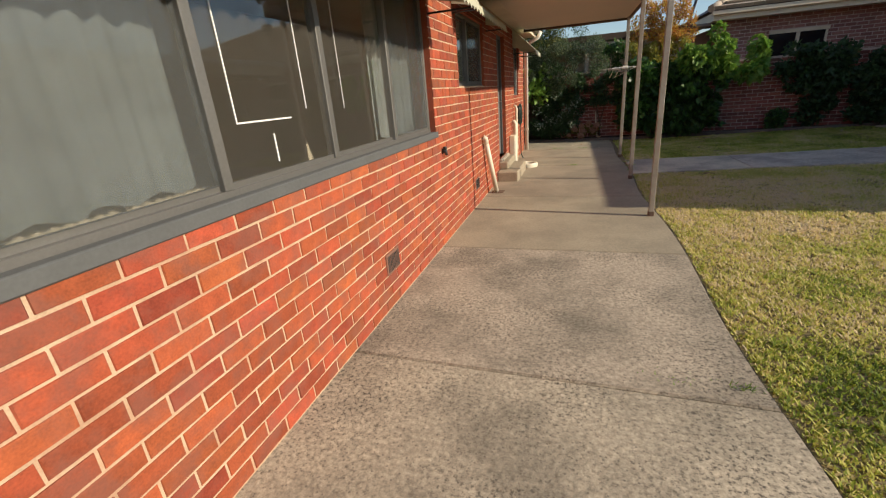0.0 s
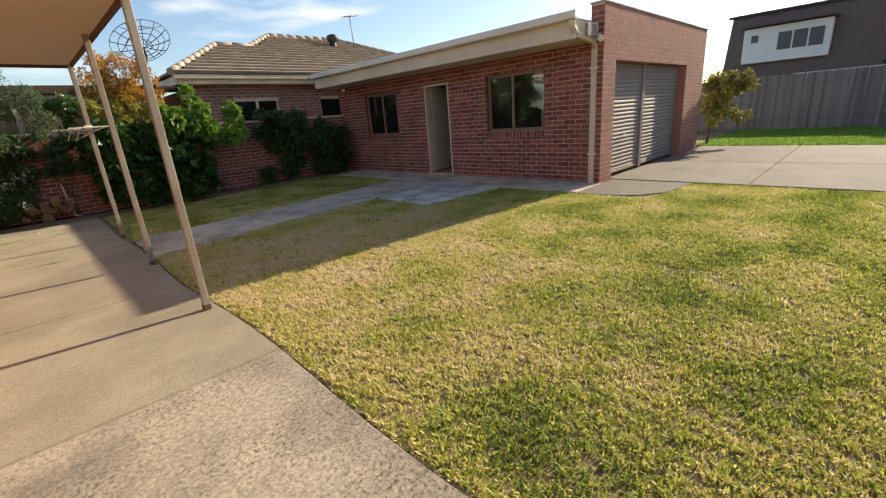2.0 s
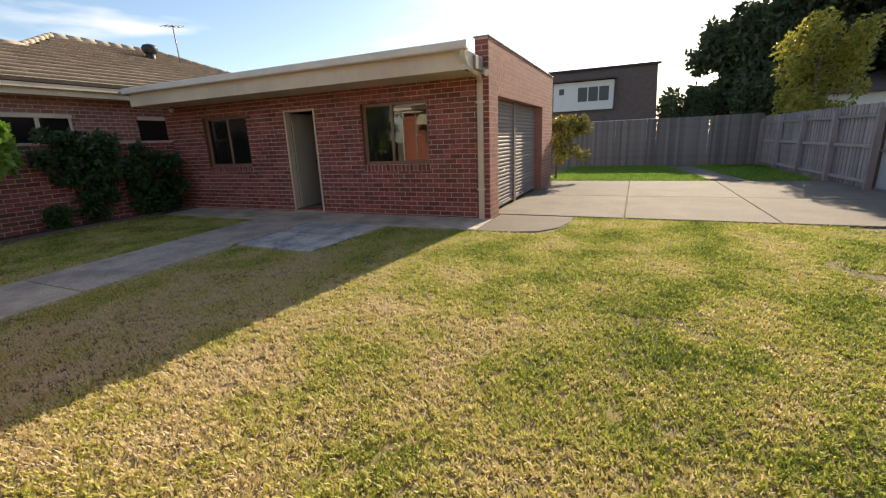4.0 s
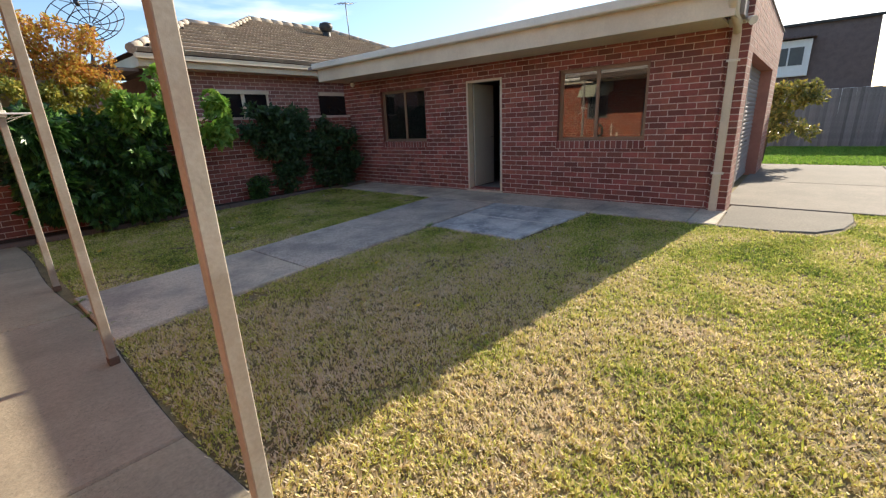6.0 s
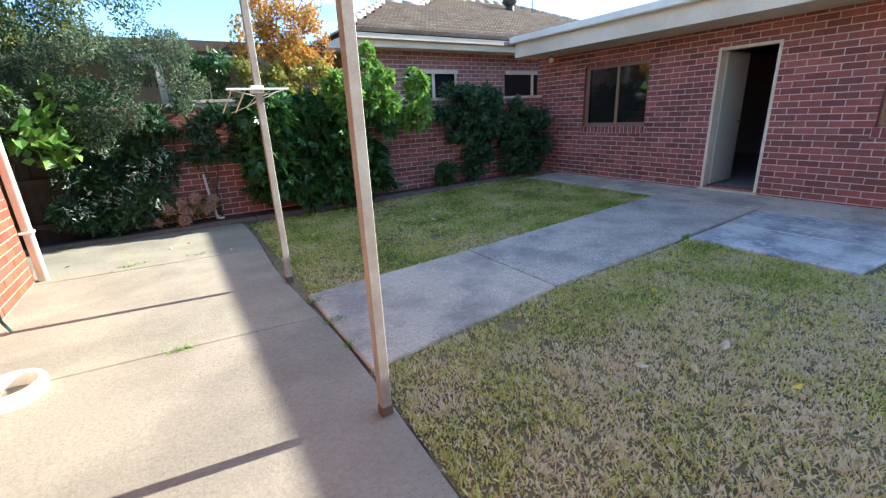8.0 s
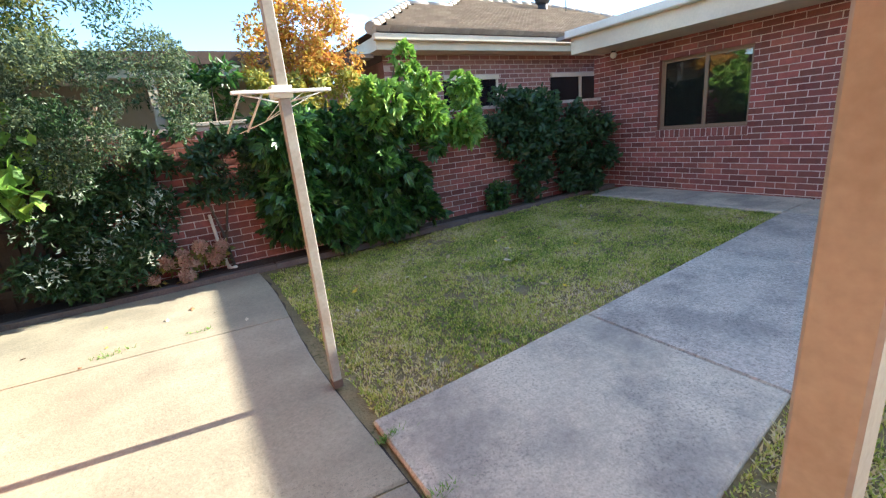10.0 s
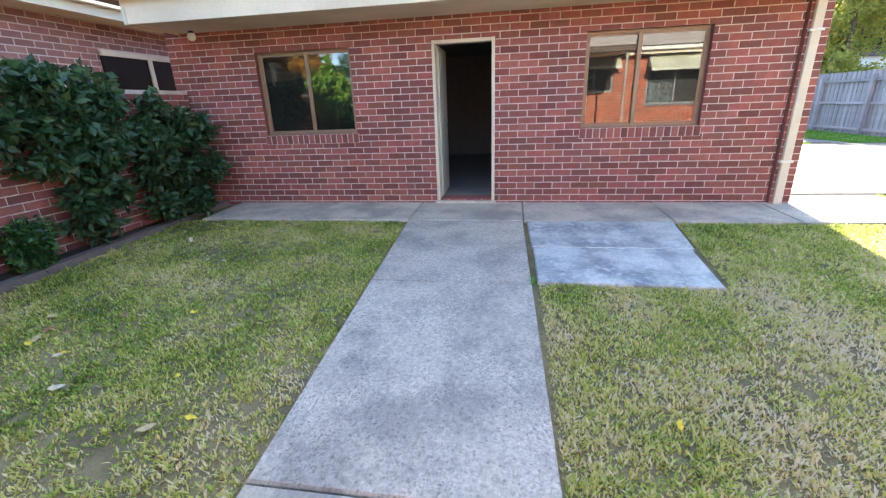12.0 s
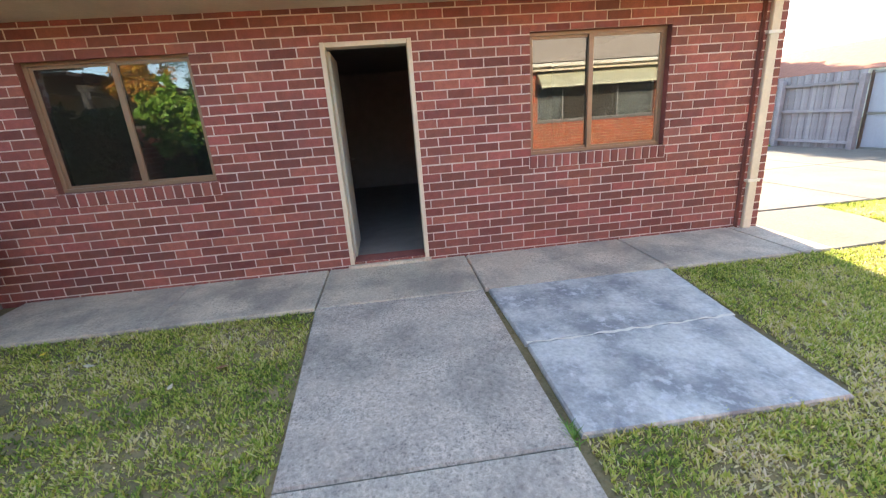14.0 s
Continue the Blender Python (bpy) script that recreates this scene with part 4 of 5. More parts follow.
def palmate(centres, radii, clusters, size, rng, fingers=6, shell=0.5, droop=0.16):
    """Leaves in fans of long fingers, each fan on its own stalk."""
    centres, radii = np.asarray(centres, float), np.asarray(radii, float)
    w = radii.prod(1) ** (2 / 3)
    k = rng.choice(len(centres), clusters, p=w / w.sum())
    d = rng.normal(size=(clusters, 3)); d /= np.linalg.norm(d, axis=1)[:, None]
    d[:, 1] = -np.abs(d[:, 1]) * 0.9 + 0.1 * d[:, 1]
    r = shell + (1 - shell) * rng.random(clusters) ** 0.5
    r *= 1 + 0.2 * np.sin(d[:, 0] * 9 + k) * np.cos(d[:, 2] * 8 + 2 * k)
    pos = centres[k] + d * radii[k] * r[:, None]
    out = d + 0.4 * rng.normal(size=d.shape); out[:, 2] -= droop * 0.3
    out /= np.linalg.norm(out, axis=1)[:, None]
    sd = np.cross(out, rng.normal(size=out.shape)); sd /= np.linalg.norm(sd, axis=1)[:, None]
    VV, FF = [], []
    n = 0
    for f in range(fingers):
        a = (f / (fingers - 1) - 0.5) * 2.4
        ax = out * math.cos(a) + sd * math.sin(a)
        ax[:, 2] -= droop
        ax /= np.linalg.norm(ax, axis=1)[:, None]
        side = np.cross(ax, np.cross(out, sd)); side /= np.linalg.norm(side, axis=1)[:, None] + 1e-9
        up = np.cross(ax, side)
        s = size * (0.7 + 0.6 * rng.random(clusters))[:, None] * (1 - 0.3 * abs(a) / 1.2)
        mid = pos + ax * s * 0.5 + up * s * 0.08
        tip = pos + ax * s - np.array([0, 0, 0.15]) * s
        VV.append(np.stack([pos, mid + side * s * 0.25, tip, mid - side * s * 0.25], 1).reshape(-1, 3))
        i = np.arange(clusters)[:, None] * 4 + n
        FF.append(np.concatenate([i + np.array([[0, 1, 2]]), i + np.array([[0, 2, 3]])], 1).reshape(-1, 3))
        n += clusters * 4
    return np.concatenate(VV), np.concatenate(FF)


def bed_shift(x):
    return min(0.6, max(0.1, 0.4 - 0.085 * (x - 2.6)))


def plant(name, label, category, base, trunks, crowns):
    """trunks: (points, radii); crowns: (name, (verts, faces), material). Those of the garden bed stand off the wall's slanted line."""
    bed = 12.0 < base[1] < 13.5
    p = thing(name, label, category, pose(base[0], base[1] + (bed_shift(base[0]) if bed else 0.0), base[2]))
    off = np.array(base)
    for pts, rs in trunks:
        part("trunk", tubed([tuple(np.array(q) - off) for q in pts], rs, 8), M_BARK, p)
    for nm, (V, F), m_ in crowns:
        ob = new(nm, raw_mesh(nm, V - off, F, m_))
        ob.parent = p
        tagged(ob, kind="stuff")
    return p


def clumps(n, lo, hi, r0, r1, rng):
    lo, hi = np.array(lo), np.array(hi)
    c = lo + (hi - lo) * rng.random((n, 3))
    r = r0 + (r1 - r0) * rng.random(n)
    return c, np.repeat(r[:, None], 3, 1) * np.array([1.0, 0.85, 0.9])


rg = np.random.default_rng(11)
# tall shrub with fans of leaves in front of the garden wall
c1, r1 = clumps(34, (1.7, 12.25, 0.35), (3.45, 12.65, 1.65), 0.28, 0.42, rg)
ce, re_ = clumps(26, (1.4, 12.0, 0.2), (4.0, 12.5, 1.9), 0.1, 0.2, rg)
c1, r1 = np.concatenate([c1, ce]), np.concatenate([r1, re_])
c2, r2 = clumps(26, (2.8, 12.0, 1.4), (4.5, 12.5, 2.1), 0.1, 0.22, rg)
plant("tall_shrub", "tall glossy green shrub with drooping leaf fans by brick wall", "shrub", (2.6, 12.6, 0.0),
      [([(2.6, 12.6, -0.05), (2.55, 12.58, 0.6), (2.3, 12.5, 1.4)], [0.03, 0.025, 0.012]), ([(2.75, 12.6, -0.05), (3.0, 12.5, 0.8), (3.6, 12.35, 1.8)], [0.028, 0.022, 0.01]),
       ([(2.65, 12.58, 0.0), (2.9, 12.5, 1.2), (3.4, 12.4, 2.4)], [0.025, 0.018, 0.008])],
      # the dark leaves inside put the bush's inner shade into the colour
      [("crown", palmate(c1, r1, 4600, 0.135, rg), M_LEAF), ("inner_shade_crown", leaves(c1, r1 * 0.9, 4000, 0.12, rg, aspect=0.4, shell=0.1), M_LEAF_DK), ("bright_shoot", palmate(c2, r2, 850, 0.135, rg), M_LEAF_B),
       ("top_shoot", palmate([(3.5, 12.4, 2.2), (3.5, 12.4, 2.4)], [(0.18, 0.14, 0.2)] * 2, 70, 0.13, rg), M_LEAF_B)])
c1, r1 = clumps(46, (4.9, 12.6, 1.0), (6.2, 12.8, 1.85), 0.07, 0.2, rg)
c2, r2 = clumps(16, (5.5, 12.62, 0.2), (6.1, 12.8, 1.0), 0.06, 0.18, rg)
plant("creeper", "dark green creeper hanging over the brick wall", "creeper", (5.85, 12.85, 0.05), [([(5.85, 12.85, 0.0), (5.8, 12.8, 0.6), (5.6, 12.75, 1.3)], [0.02, 0.016, 0.01])],
      [("foliage", leaves(np.concatenate([c1, c2]), np.concatenate([r1, r2]), 5200, 0.1, rg, aspect=0.6, shell=0.3), M_LEAF_DK)])
c1, r1 = clumps(48, (6.4, 12.4, 0.2), (7.5, 12.85, 1.6), 0.07, 0.22, rg)
plant("shrub", "dark green shrub in the corner by the garage", "shrub", (6.9, 12.78, 0.05), [([(6.9, 12.78, 0.0), (6.95, 12.7, 0.6), (7.0, 12.65, 1.2)], [0.02, 0.016, 0.01]),
      ([(6.6, 12.78, 0.0), (6.65, 12.7, 0.6)], [0.015, 0.01])],
      [("foliage", leaves(c1, r1, 5200, 0.105, rg, aspect=0.55, shell=0.3), M_LEAF_DK)])
c1, r1 = clumps(6, (4.75, 12.65, 0.15), (5.15, 12.75, 0.45), 0.12, 0.2, rg)
plant("low_shrub", "small leafy shrub at the foot of the brick wall", "shrub", (4.95, 12.75, 0.05), [], [("foliage", leaves(c1, r1, 1500, 0.06, rg, aspect=0.6), M_LEAF)])
# fine-leaved tree at the end of the patio
c1, r1 = clumps(72, (-2.6, 12.0, 1.35), (0.4, 13.2, 3.75), 0.2, 0.46, rg)
c2, r2 = clumps(34, (-0.9, 11.7, 1.45), (0.85, 12.3, 2.5), 0.1, 0.27, rg)
c3, r3 = clumps(18, (-2.2, 11.9, 2.3), (-0.2, 12.5, 3.75), 0.18, 0.36, rg)
plant("garden_tree", "bushy grey-green fine-leaved tree overhanging the patio end", "tree", (-0.6, 12.95, 0.0),
      [([(-0.6, 12.95, -0.05), (-0.65, 12.85, 0.7), (-0.3, 12.6, 1.4), (0.1, 12.4, 2.0)], [0.07, 0.06, 0.045, 0.02]),
       ([(-0.65, 12.85, 0.6), (-1.1, 12.7, 1.3), (-1.5, 12.6, 2.2)], [0.05, 0.04, 0.02])],
      # dark inner leaves colour in shade; the grey-green outer ones colour in sunlit tips
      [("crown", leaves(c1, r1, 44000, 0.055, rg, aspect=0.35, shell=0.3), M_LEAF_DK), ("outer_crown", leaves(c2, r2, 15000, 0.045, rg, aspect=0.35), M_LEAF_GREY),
       ("yellow_crown", leaves(c3, r3, 9000, 0.05, rg, aspect=0.4), M_LEAF_OLIVE)])
c1, r1 = clumps(34, (-0.85, 12.25, 0.2), (0.3, 12.62, 1.5), 0.13, 0.28, rg)
c2, r2 = clumps(16, (-0.8, 11.95, 0.45), (0.4, 12.3, 1.3), 0.1, 0.2, rg)
plant("garden_shrub", "dark shrub with pale leaf tips under the tree", "shrub", (-0.6, 12.72, 0.0), [],
      [("foliage", leaves(c1, r1, 11000, 0.075, rg, aspect=0.4, shell=0.2), M_LEAF_DK), ("pale_tip", leaves(c2, r2, 420, 0.055, rg, aspect=0.35, shell=0.2), M_LEAF_PALE)])
c1, r1 = clumps(11, (-1.35, 11.7, 1.2), (-0.35, 12.0, 1.95), 0.1, 0.2, rg)
plant("vine", "broad yellow-green vine leaves hanging from the tree", "vine", (-1.3, 12.8, 0.0), [([(-1.3, 12.8, 0.0), (-1.2, 12.6, 1.0), (-0.9, 12.1, 1.7)], [0.015, 0.012, 0.008])],
      [("foliage", leaves(c1, r1, 170, 0.14, rg, aspect=0.9), M_LEAF_B)])
c1, r1 = clumps(16, (0.12, 12.3, 0.12), (0.9, 12.44, 0.6), 0.05, 0.08, rg)
plant("hydrangea", "low hydrangea with faded pink flower heads", "shrub", (0.55, 12.55, 0.0), [([(0.55, 12.55, 0.0), (0.5, 12.5, 0.4)], [0.012, 0.008])],
      [("flower_head", leaves(c1, r1, 3200, 0.028, rg, aspect=0.9), M_FLOWER), ("foliage", leaves(c1 + np.array([0, 0.1, -0.06]), r1 * 1.2, 380, 0.07, rg, aspect=0.6), M_LEAF_DULL)])
c1, r1 = clumps(24, (0.35, 12.35, 0.95), (1.5, 12.7, 1.75), 0.07, 0.18, rg)
c2, r2 = clumps(10, (0.7, 12.7, 1.6), (1.6, 13.0, 2.35), 0.08, 0.18, rg)
plant("climbing_shrub", "leggy dark green shrub leaning on the brick wall", "shrub", (1.0, 12.68, 0.0),
      [([(1.0, 12.66, -0.05), (0.95, 12.62, 0.5), (0.8, 12.55, 1.2)], [0.02, 0.016, 0.01]), ([(0.97, 12.64, 0.4), (1.1, 12.6, 1.0), (1.2, 12.75, 2.2)], [0.016, 0.012, 0.006])],
      [("foliage", leaves(c1, r1, 2600, 0.09, rg, aspect=0.45, shell=0.2), M_LEAF_DK), ("upper_foliage", leaves(c2, r2, 900, 0.1, rg, aspect=0.45), M_LEAF)])
c1, r1 = clumps(44, (1.75, 12.95, 2.2), (3.15, 13.6, 3.2), 0.08, 0.2, rg)
c2, r2 = clumps(26, (1.6, 12.85, 1.75), (3.0, 13.3, 2.35), 0.08, 0.2, rg)
plant("autumn_tree", "small tree with orange and yellow autumn leaves", "tree", (2.4, 13.4, 0.0), [([(2.4, 13.4, -0.05), (2.4, 13.35, 1.2), (2.45, 13.3, 2.8)], [0.05, 0.04, 0.015])],
      [("crown", leaves(c1, r1, 6500, 0.06, rg, aspect=0.5, shell=0.2), M_LEAF_OR), ("lower_crown", leaves(c2, r2, 3400, 0.07, rg, aspect=0.5), M_LEAF_YEL)])
# yellow shrub beyond the garage
c1, r1 = clumps(30, (14.5, 4.0, 0.8), (15.4, 5.2, 2.0), 0.12, 0.26, rg)
plant("yellow_shrub", "yellow-leaved shrub beyond the garage corner", "shrub", (15.0, 5.0, 0.0), [([(15.0, 5.0, -0.05), (15.0, 4.9, 1.4)], [0.04, 0.02])],
      [("crown", leaves(c1, r1, 3200, 0.11, rg, aspect=0.5, shell=0.2), M_LEAF_DULL)])
# street-side trees far behind the fence
def big_tree(x, y, h, spread, n, m_, size, label="large dark evergreen tree beyond the fence"):
    c, r = clumps(40, (x - spread * 0.8, y - spread * 0.8, h * 0.3), (x + spread * 0.8, y + spread * 0.8, h * 0.9), spread * 0.28, spread * 0.5, rg)
    plant("large_tree", label, "tree", (x, y, 0), [([(x, y, -0.1), (x + 0.1, y, h * 0.35), (x, y + 0.1, h * 0.75)], [h * 0.03, h * 0.022, h * 0.008])],
          [("crown", leaves(c, r, n, size, rg, aspect=0.5, shell=0.3), m_)])


big_tree(33, -7.9, 13.5, 3.9, 32000, M_LEAF_FAR, 0.42)
big_tree(32, -2.6, 8.6, 2.4, 18000, M_LEAF_FAR, 0.36)
big_tree(34, -12.7, 12.0, 3.8, 20000, M_LEAF_FAR, 0.42)
big_tree(29, 0.3, 4.0, 1.3, 7000, M_LEAF_FAR, 0.24)
big_tree(28, -3.2, 4.0, 1.5, 7000, M_LEAF_FAR, 0.24)
big_tree(19.3, -2.75, 5.3, 1.1, 8000, M_LEAF_YEL, 0.15, "yellow-green leafy tree leaning over the fence")


# ---- fences ----
def paling_fence(name, label, x0, y0, x1, y1, h, m_, gap=-0.006, rails_front=False, posts=3):
    L = math.hypot(x1 - x0, y1 - y0)
    f = thing(name, label, "fence", pose(x0, y0, 0.03, 0, 0, math.degrees(math.atan2(y1 - y0, x1 - x0))))
    rng = np.random.default_rng(int(L * 100))
    w = 0.098
    shared = []
    for i in range(4):
        bm = boxed(0, w, -0.008, 0.008, 0.0, h, bev=0.002)
        for v in bm.verts:
            v.co.x += rng.normal(0, 0.0015)
        shared.append(mesh_of("paling", bm, m_))
    n = int(L / (w + gap))
    for i in range(n):
        ob = new("paling", shared[i % 4])
        ob.parent = f
        ob.location = (i * (w + gap), (0.009 if i % 2 else -0.009) , rng.normal(0, 0.006))
        ob.rotation_euler = (0, rng.normal(0, 0.004), 0)
    s = -1 if rails_front else 1
    for z in (0.22, h * 0.52, h - 0.25):
        part("rail", boxed(0, L, s * 0.06 - 0.022, s * 0.06 + 0.022, z - 0.035, z + 0.035, bev=0.003), m_, f)
    for i in range(posts):
        x = L * i / max(1, posts - 1)
        part("post", boxed(x - 0.05, x + 0.05, s * 0.10 - 0.06 , s * 0.10 + 0.06, -0.05, h - 0.1, bev=0.004), m_, f)
    return f


paling_fence("paling_fence", "grey weathered timber paling fence at the back of the yard", 20.7, 10.0, 20.6, -1.75, 1.95, M_FENCE, posts=6)
paling_fence("paling_fence", "pale weathered paling fence with rails on the yard side", 20.55, -1.75, 12.5, -2.0, 1.85, M_FENCE_P, rails_front=True, posts=5)


paling_fence("timber_fence", "dark timber fence, coloured darker still for the tree's shade", -3.4, 13.42, -0.42, 13.34, 1.55, M_FENCE_DK, rails_front=True, posts=3)
part("coping", boxed(1.15, 1.95, -0.03, 0.26, 1.752, 1.80, bev=0.008), M_CONC_PATH, fw, "pale concrete coping slab")


# ---- gate ----
def gate(x0, x1, y, h):
    g = thing("sheet_gate", "pale blue-grey sheet metal gate with a dark frame", "gate", pose((x0 + x1) / 2, y, 0.12), group="driveway gate leaves")
    w = (x1 - x0) / 2
    part("sheet", boxed(-w + 0.02, w - 0.02, -0.012, 0.012, 0.03, h - 0.02, bev=0.003), M_GATE, g)
    for b in ((-w, -w + 0.05, 0.0, h), (w - 0.05, w, 0.0, h)):
        part("stile", boxed(b[0], b[1], 0.013, 0.05, b[2], b[3], bev=0.003), M_DARKBEAM, g)
    for z in (0.0, h * 0.45, h - 0.06):
        part("rail", boxed(-w + 0.051, w - 0.051, 0.013, 0.045, z, z + 0.05, bev=0.003), M_ALU, g)
    part("latch", boxed(-w + 0.01, -w + 0.09, 0.05, 0.08, h * 0.5, h * 0.5 + 0.12, bev=0.006), M_BLACK, g)


gate(11.02, 12.42, -2.0, 1.72)
gate(9.58, 10.98, -2.0, 1.72)
paling_fence("paling_fence", "pale weathered paling fence beside the driveway gate", 9.5, -2.0, -1.0, -2.3, 1.85, M_FENCE_P, posts=5)

# ---- neighbour's house behind the garden wall ----
NY, NX0, NX1 = 14.42, 3.95, 17.5
nh = thing("neighbour_house", "single-storey brick house with a hipped concrete-tile roof", "house", pose(0, 0, 0))
NE, NZ = 13.93, 2.95     # eave line and height
PITCH = 0.43
nwin = [(5.1, 6.36), (7.83, 9.6)]
part("wall", boxed(NX0, NX1, NY, NY + 0.2, 0.0, NZ - 0.3), M_BRICK_NB, nh)
part("wall", boxed(NX0, NX0 + 0.2, NY + 0.2, 22, 0.0, NZ - 0.3), M_BRICK_NB, nh)
rngn = np.random.default_rng(4)
RV, RF, cnt = [], [], 0
z, row = 1.2, 0
while z < NZ - 0.12:
    x = NX0 - 0.12 * (row % 2)
    while x < 10.5:
        spans = [(max(x, NX0), x + BL)]
        for p, q in nwin if z < 2.34 else ():
            spans = [t_ for a, b in spans for t_ in ((a, min(b, p)), (max(a, q), b)) if t_[1] - t_[0] > 0.02]
        for a, b in spans:
            v2, f2 = brick_template(b - a, BH)
            RV.append(v2 + np.array((a, NY + rngn.normal(0, 0.001), z))); RF.append(f2 + 12 * cnt); cnt += 1
        x += BL + JT
    z += BH + JT; row += 1
tagged(part("joint_face", boxed(NX0, NX1, NY - 0.004, NY - 0.001, 1.1, NZ - 0.05), M_MORTAR_G, nh))
bw = new("brickwork", raw_mesh("brickwork", np.concatenate(RV), np.concatenate(RF), M_BRICK_NB))
bw.parent = nh
tagged(bw, kind="stuff")
for a, b in nwin:
    w = part("window", boxed(a, b, NY - 0.03, NY + 0.0, 1.2, 2.36), M_PANE, nh, "dark window with a cream frame")
    bm = bmesh.new()
    for r in ((b - 0.05, b, 1.2, 2.36), ((a + b) / 2 - 0.04, (a + b) / 2 + 0.04, 1.2, 2.36)):
        box(bm, r[0], r[1], NY - 0.06, NY - 0.031, r[2], r[3], 0.004)
    box(bm, a - 0.02, b + 0.02, NY - 0.08, NY - 0.029, 2.30, 2.38, 0.004)
    part("frame", bm, M_CREAM, w)
part("fascia", boxed(NX0 - 0.3, NX1, NE, NE + 0.03, NZ - 0.22, NZ - 0.02), M_CREAM, nh)
part("fascia", boxed(NX0 - 0.3, NX0 - 0.27, NE + 0.031, 22, NZ - 0.22, NZ - 0.02), M_CREAM, nh)
part("gutter", boxed(NX0 - 0.36, NX1, NE - 0.1, NE - 0.001, NZ - 0.1, NZ, bev=0.012), M_CREAM, nh)
part("soffit", boxed(NX0 - 0.27, NX1, NE + 0.031, NY + 0.1, NZ - 0.2, NZ - 0.18), M_CREAM, nh)
# front slope shared by a low west wing and the taller main hip
RX0, RX1, RY0 = NX0 - 0.4, 15.35, NE - 0.08
WING, DEP = 2.6, 4.2
top = NZ + 0.02 + PITCH * DEP
roofp = lambda x, v: (x, RY0 + v, NZ + 0.02 + PITCH * v)
CA, CB, CC, CD, CE, CF = roofp(RX0, 0), roofp(RX1, 0), roofp(RX1 - DEP, DEP), roofp(8.17, DEP), roofp(6.72, WING), roofp(RX0 + 2.1, WING)
BACK = RY0 + 2 * DEP
bm = bmesh.new()
for q in ((CA, CB, CC, CD, CE, CF), ((RX0, RY0 + 2 * WING, NZ + 0.02), CA, CF), ((RX0, RY0 + 2 * WING, NZ + 0.02), CF, CE, (6.72, RY0 + 2 * WING, NZ + 0.02)),
          ((6.72, BACK, NZ + 0.02), CE, CD), (CB, (RX1, BACK, NZ + 0.02), CC), ((RX1, BACK, NZ + 0.02), (6.72, BACK, NZ + 0.02), CD, CC)):
    bm.faces.new([bm.verts.new(p) for p in q])
roof = part("roof", bm, M_TILE_DK, nh)
TW, TE = 0.30, 0.30
tilt = math.atan(PITCH)
bm = bmesh.new()
prof = [(0.0, 0.015), (0.05, 0.022), (0.10, 0.015), (0.15, 0.022), (0.20, 0.015), (0.25, 0.022), (0.298, 0.015)]
lo = [bm.verts.new((x, -0.035, z + 0.07)) for x, z in prof]
hi = [bm.verts.new((x, TE, z - 0.004)) for x, z in prof]
ft = [bm.verts.new((x, 0.01, -0.008)) for x, z in prof]
for i in range(len(prof) - 1):
    bm.faces.new((lo[i], lo[i + 1], hi[i + 1], hi[i])); bm.faces.new((ft[i], ft[i + 1], lo[i + 1], lo[i]))
tile_mesh = mesh_of("tile", bm, M_TILE)
tv = np.array([v.co[:] for v in tile_mesh.vertices])
tf = [tuple(p.vertices) for p in tile_mesh.polygons]
rest_v, rest_f, made, cnt = [], [], 0, 0
sl = DEP / math.cos(tilt)
R = Matrix.Rotation(tilt, 4, "X")
k = 0
while (k + 1) * TE < sl:
    v = k * TE
    hv = v * math.cos(tilt)
    x = (RX0 + hv * 2.1 / WING if hv < WING else 6.72 + (hv - WING) * 1.45 / (DEP - WING)) + 0.02 + (0.15 if k % 2 else 0.0)
    while x + TW < RX1 - hv - 0.02:
        m_ = Matrix.Translation((x, RY0 + hv, NZ + 0.025 + PITCH * hv)) @ R
        if made < 300 and x < 10.5:
            ob = new("tile", tile_mesh)
            ob.parent = roof
            ob.matrix_local = m_
            made += 1
        else:
            rest_v.append(np.array([(m_ @ Vector(p))[:] for p in tv])); rest_f += [tuple(i + cnt * len(tv) for i in f) for f in tf]; cnt += 1
        x += TW
    k += 1
rt = new("tilework", raw_mesh("tilework", np.concatenate(rest_v), np.array(rest_f), M_TILE))
rt.parent = roof
tagged(rt, kind="stuff")


def ridge_caps(p, q):
    p, q = Vector(p), Vector(q)
    n = int((q - p).length / 0.36)
    for i in range(n):
        s, e = p.lerp(q, i / n), p.lerp(q, (i + 1.12) / n)
        bm = bmesh.new()
        tube(bm, [s, e], [0.095, 0.08], 8)
        part("ridge_cap", bm, M_TILE, roof)


for p, q in ((CA, CF), (CF, CE), (CE, CD), (CD, CC), (CB, CC)):
    ridge_caps(Vector(p) + Vector((0, 0, 0.04)), Vector(q) + Vector((0, 0, 0.04)))

# neighbour's low carport to the west of it
ncp = thing("neighbour_carport", "low flat-roofed carport with cream beams and panels", "carport", pose(0, 0, 0))
part("roof", boxed(-4.0, 3.7, 14.2, 18.0, 2.66, 2.72), M_ROLLER, ncp)
part("fascia", boxed(-4.0, 3.3, 14.16, 14.199, 2.58, 2.74), M_DARKBEAM, ncp)
part("beam", boxed(-4.0, 3.3, 14.25, 14.35, 2.44, 2.54), M_CREAM, ncp)
part("panel", boxed(-4.0, 3.3, 16.0, 16.05, 0.0, 2.6), M_OFFWHITE, ncp)
for x in (-1.5, 0.6, 2.2, 3.2):
    part("post", boxed(x - 0.05, x + 0.05, 14.25, 14.35, 0.0, 2.44), M_CREAM, ncp)

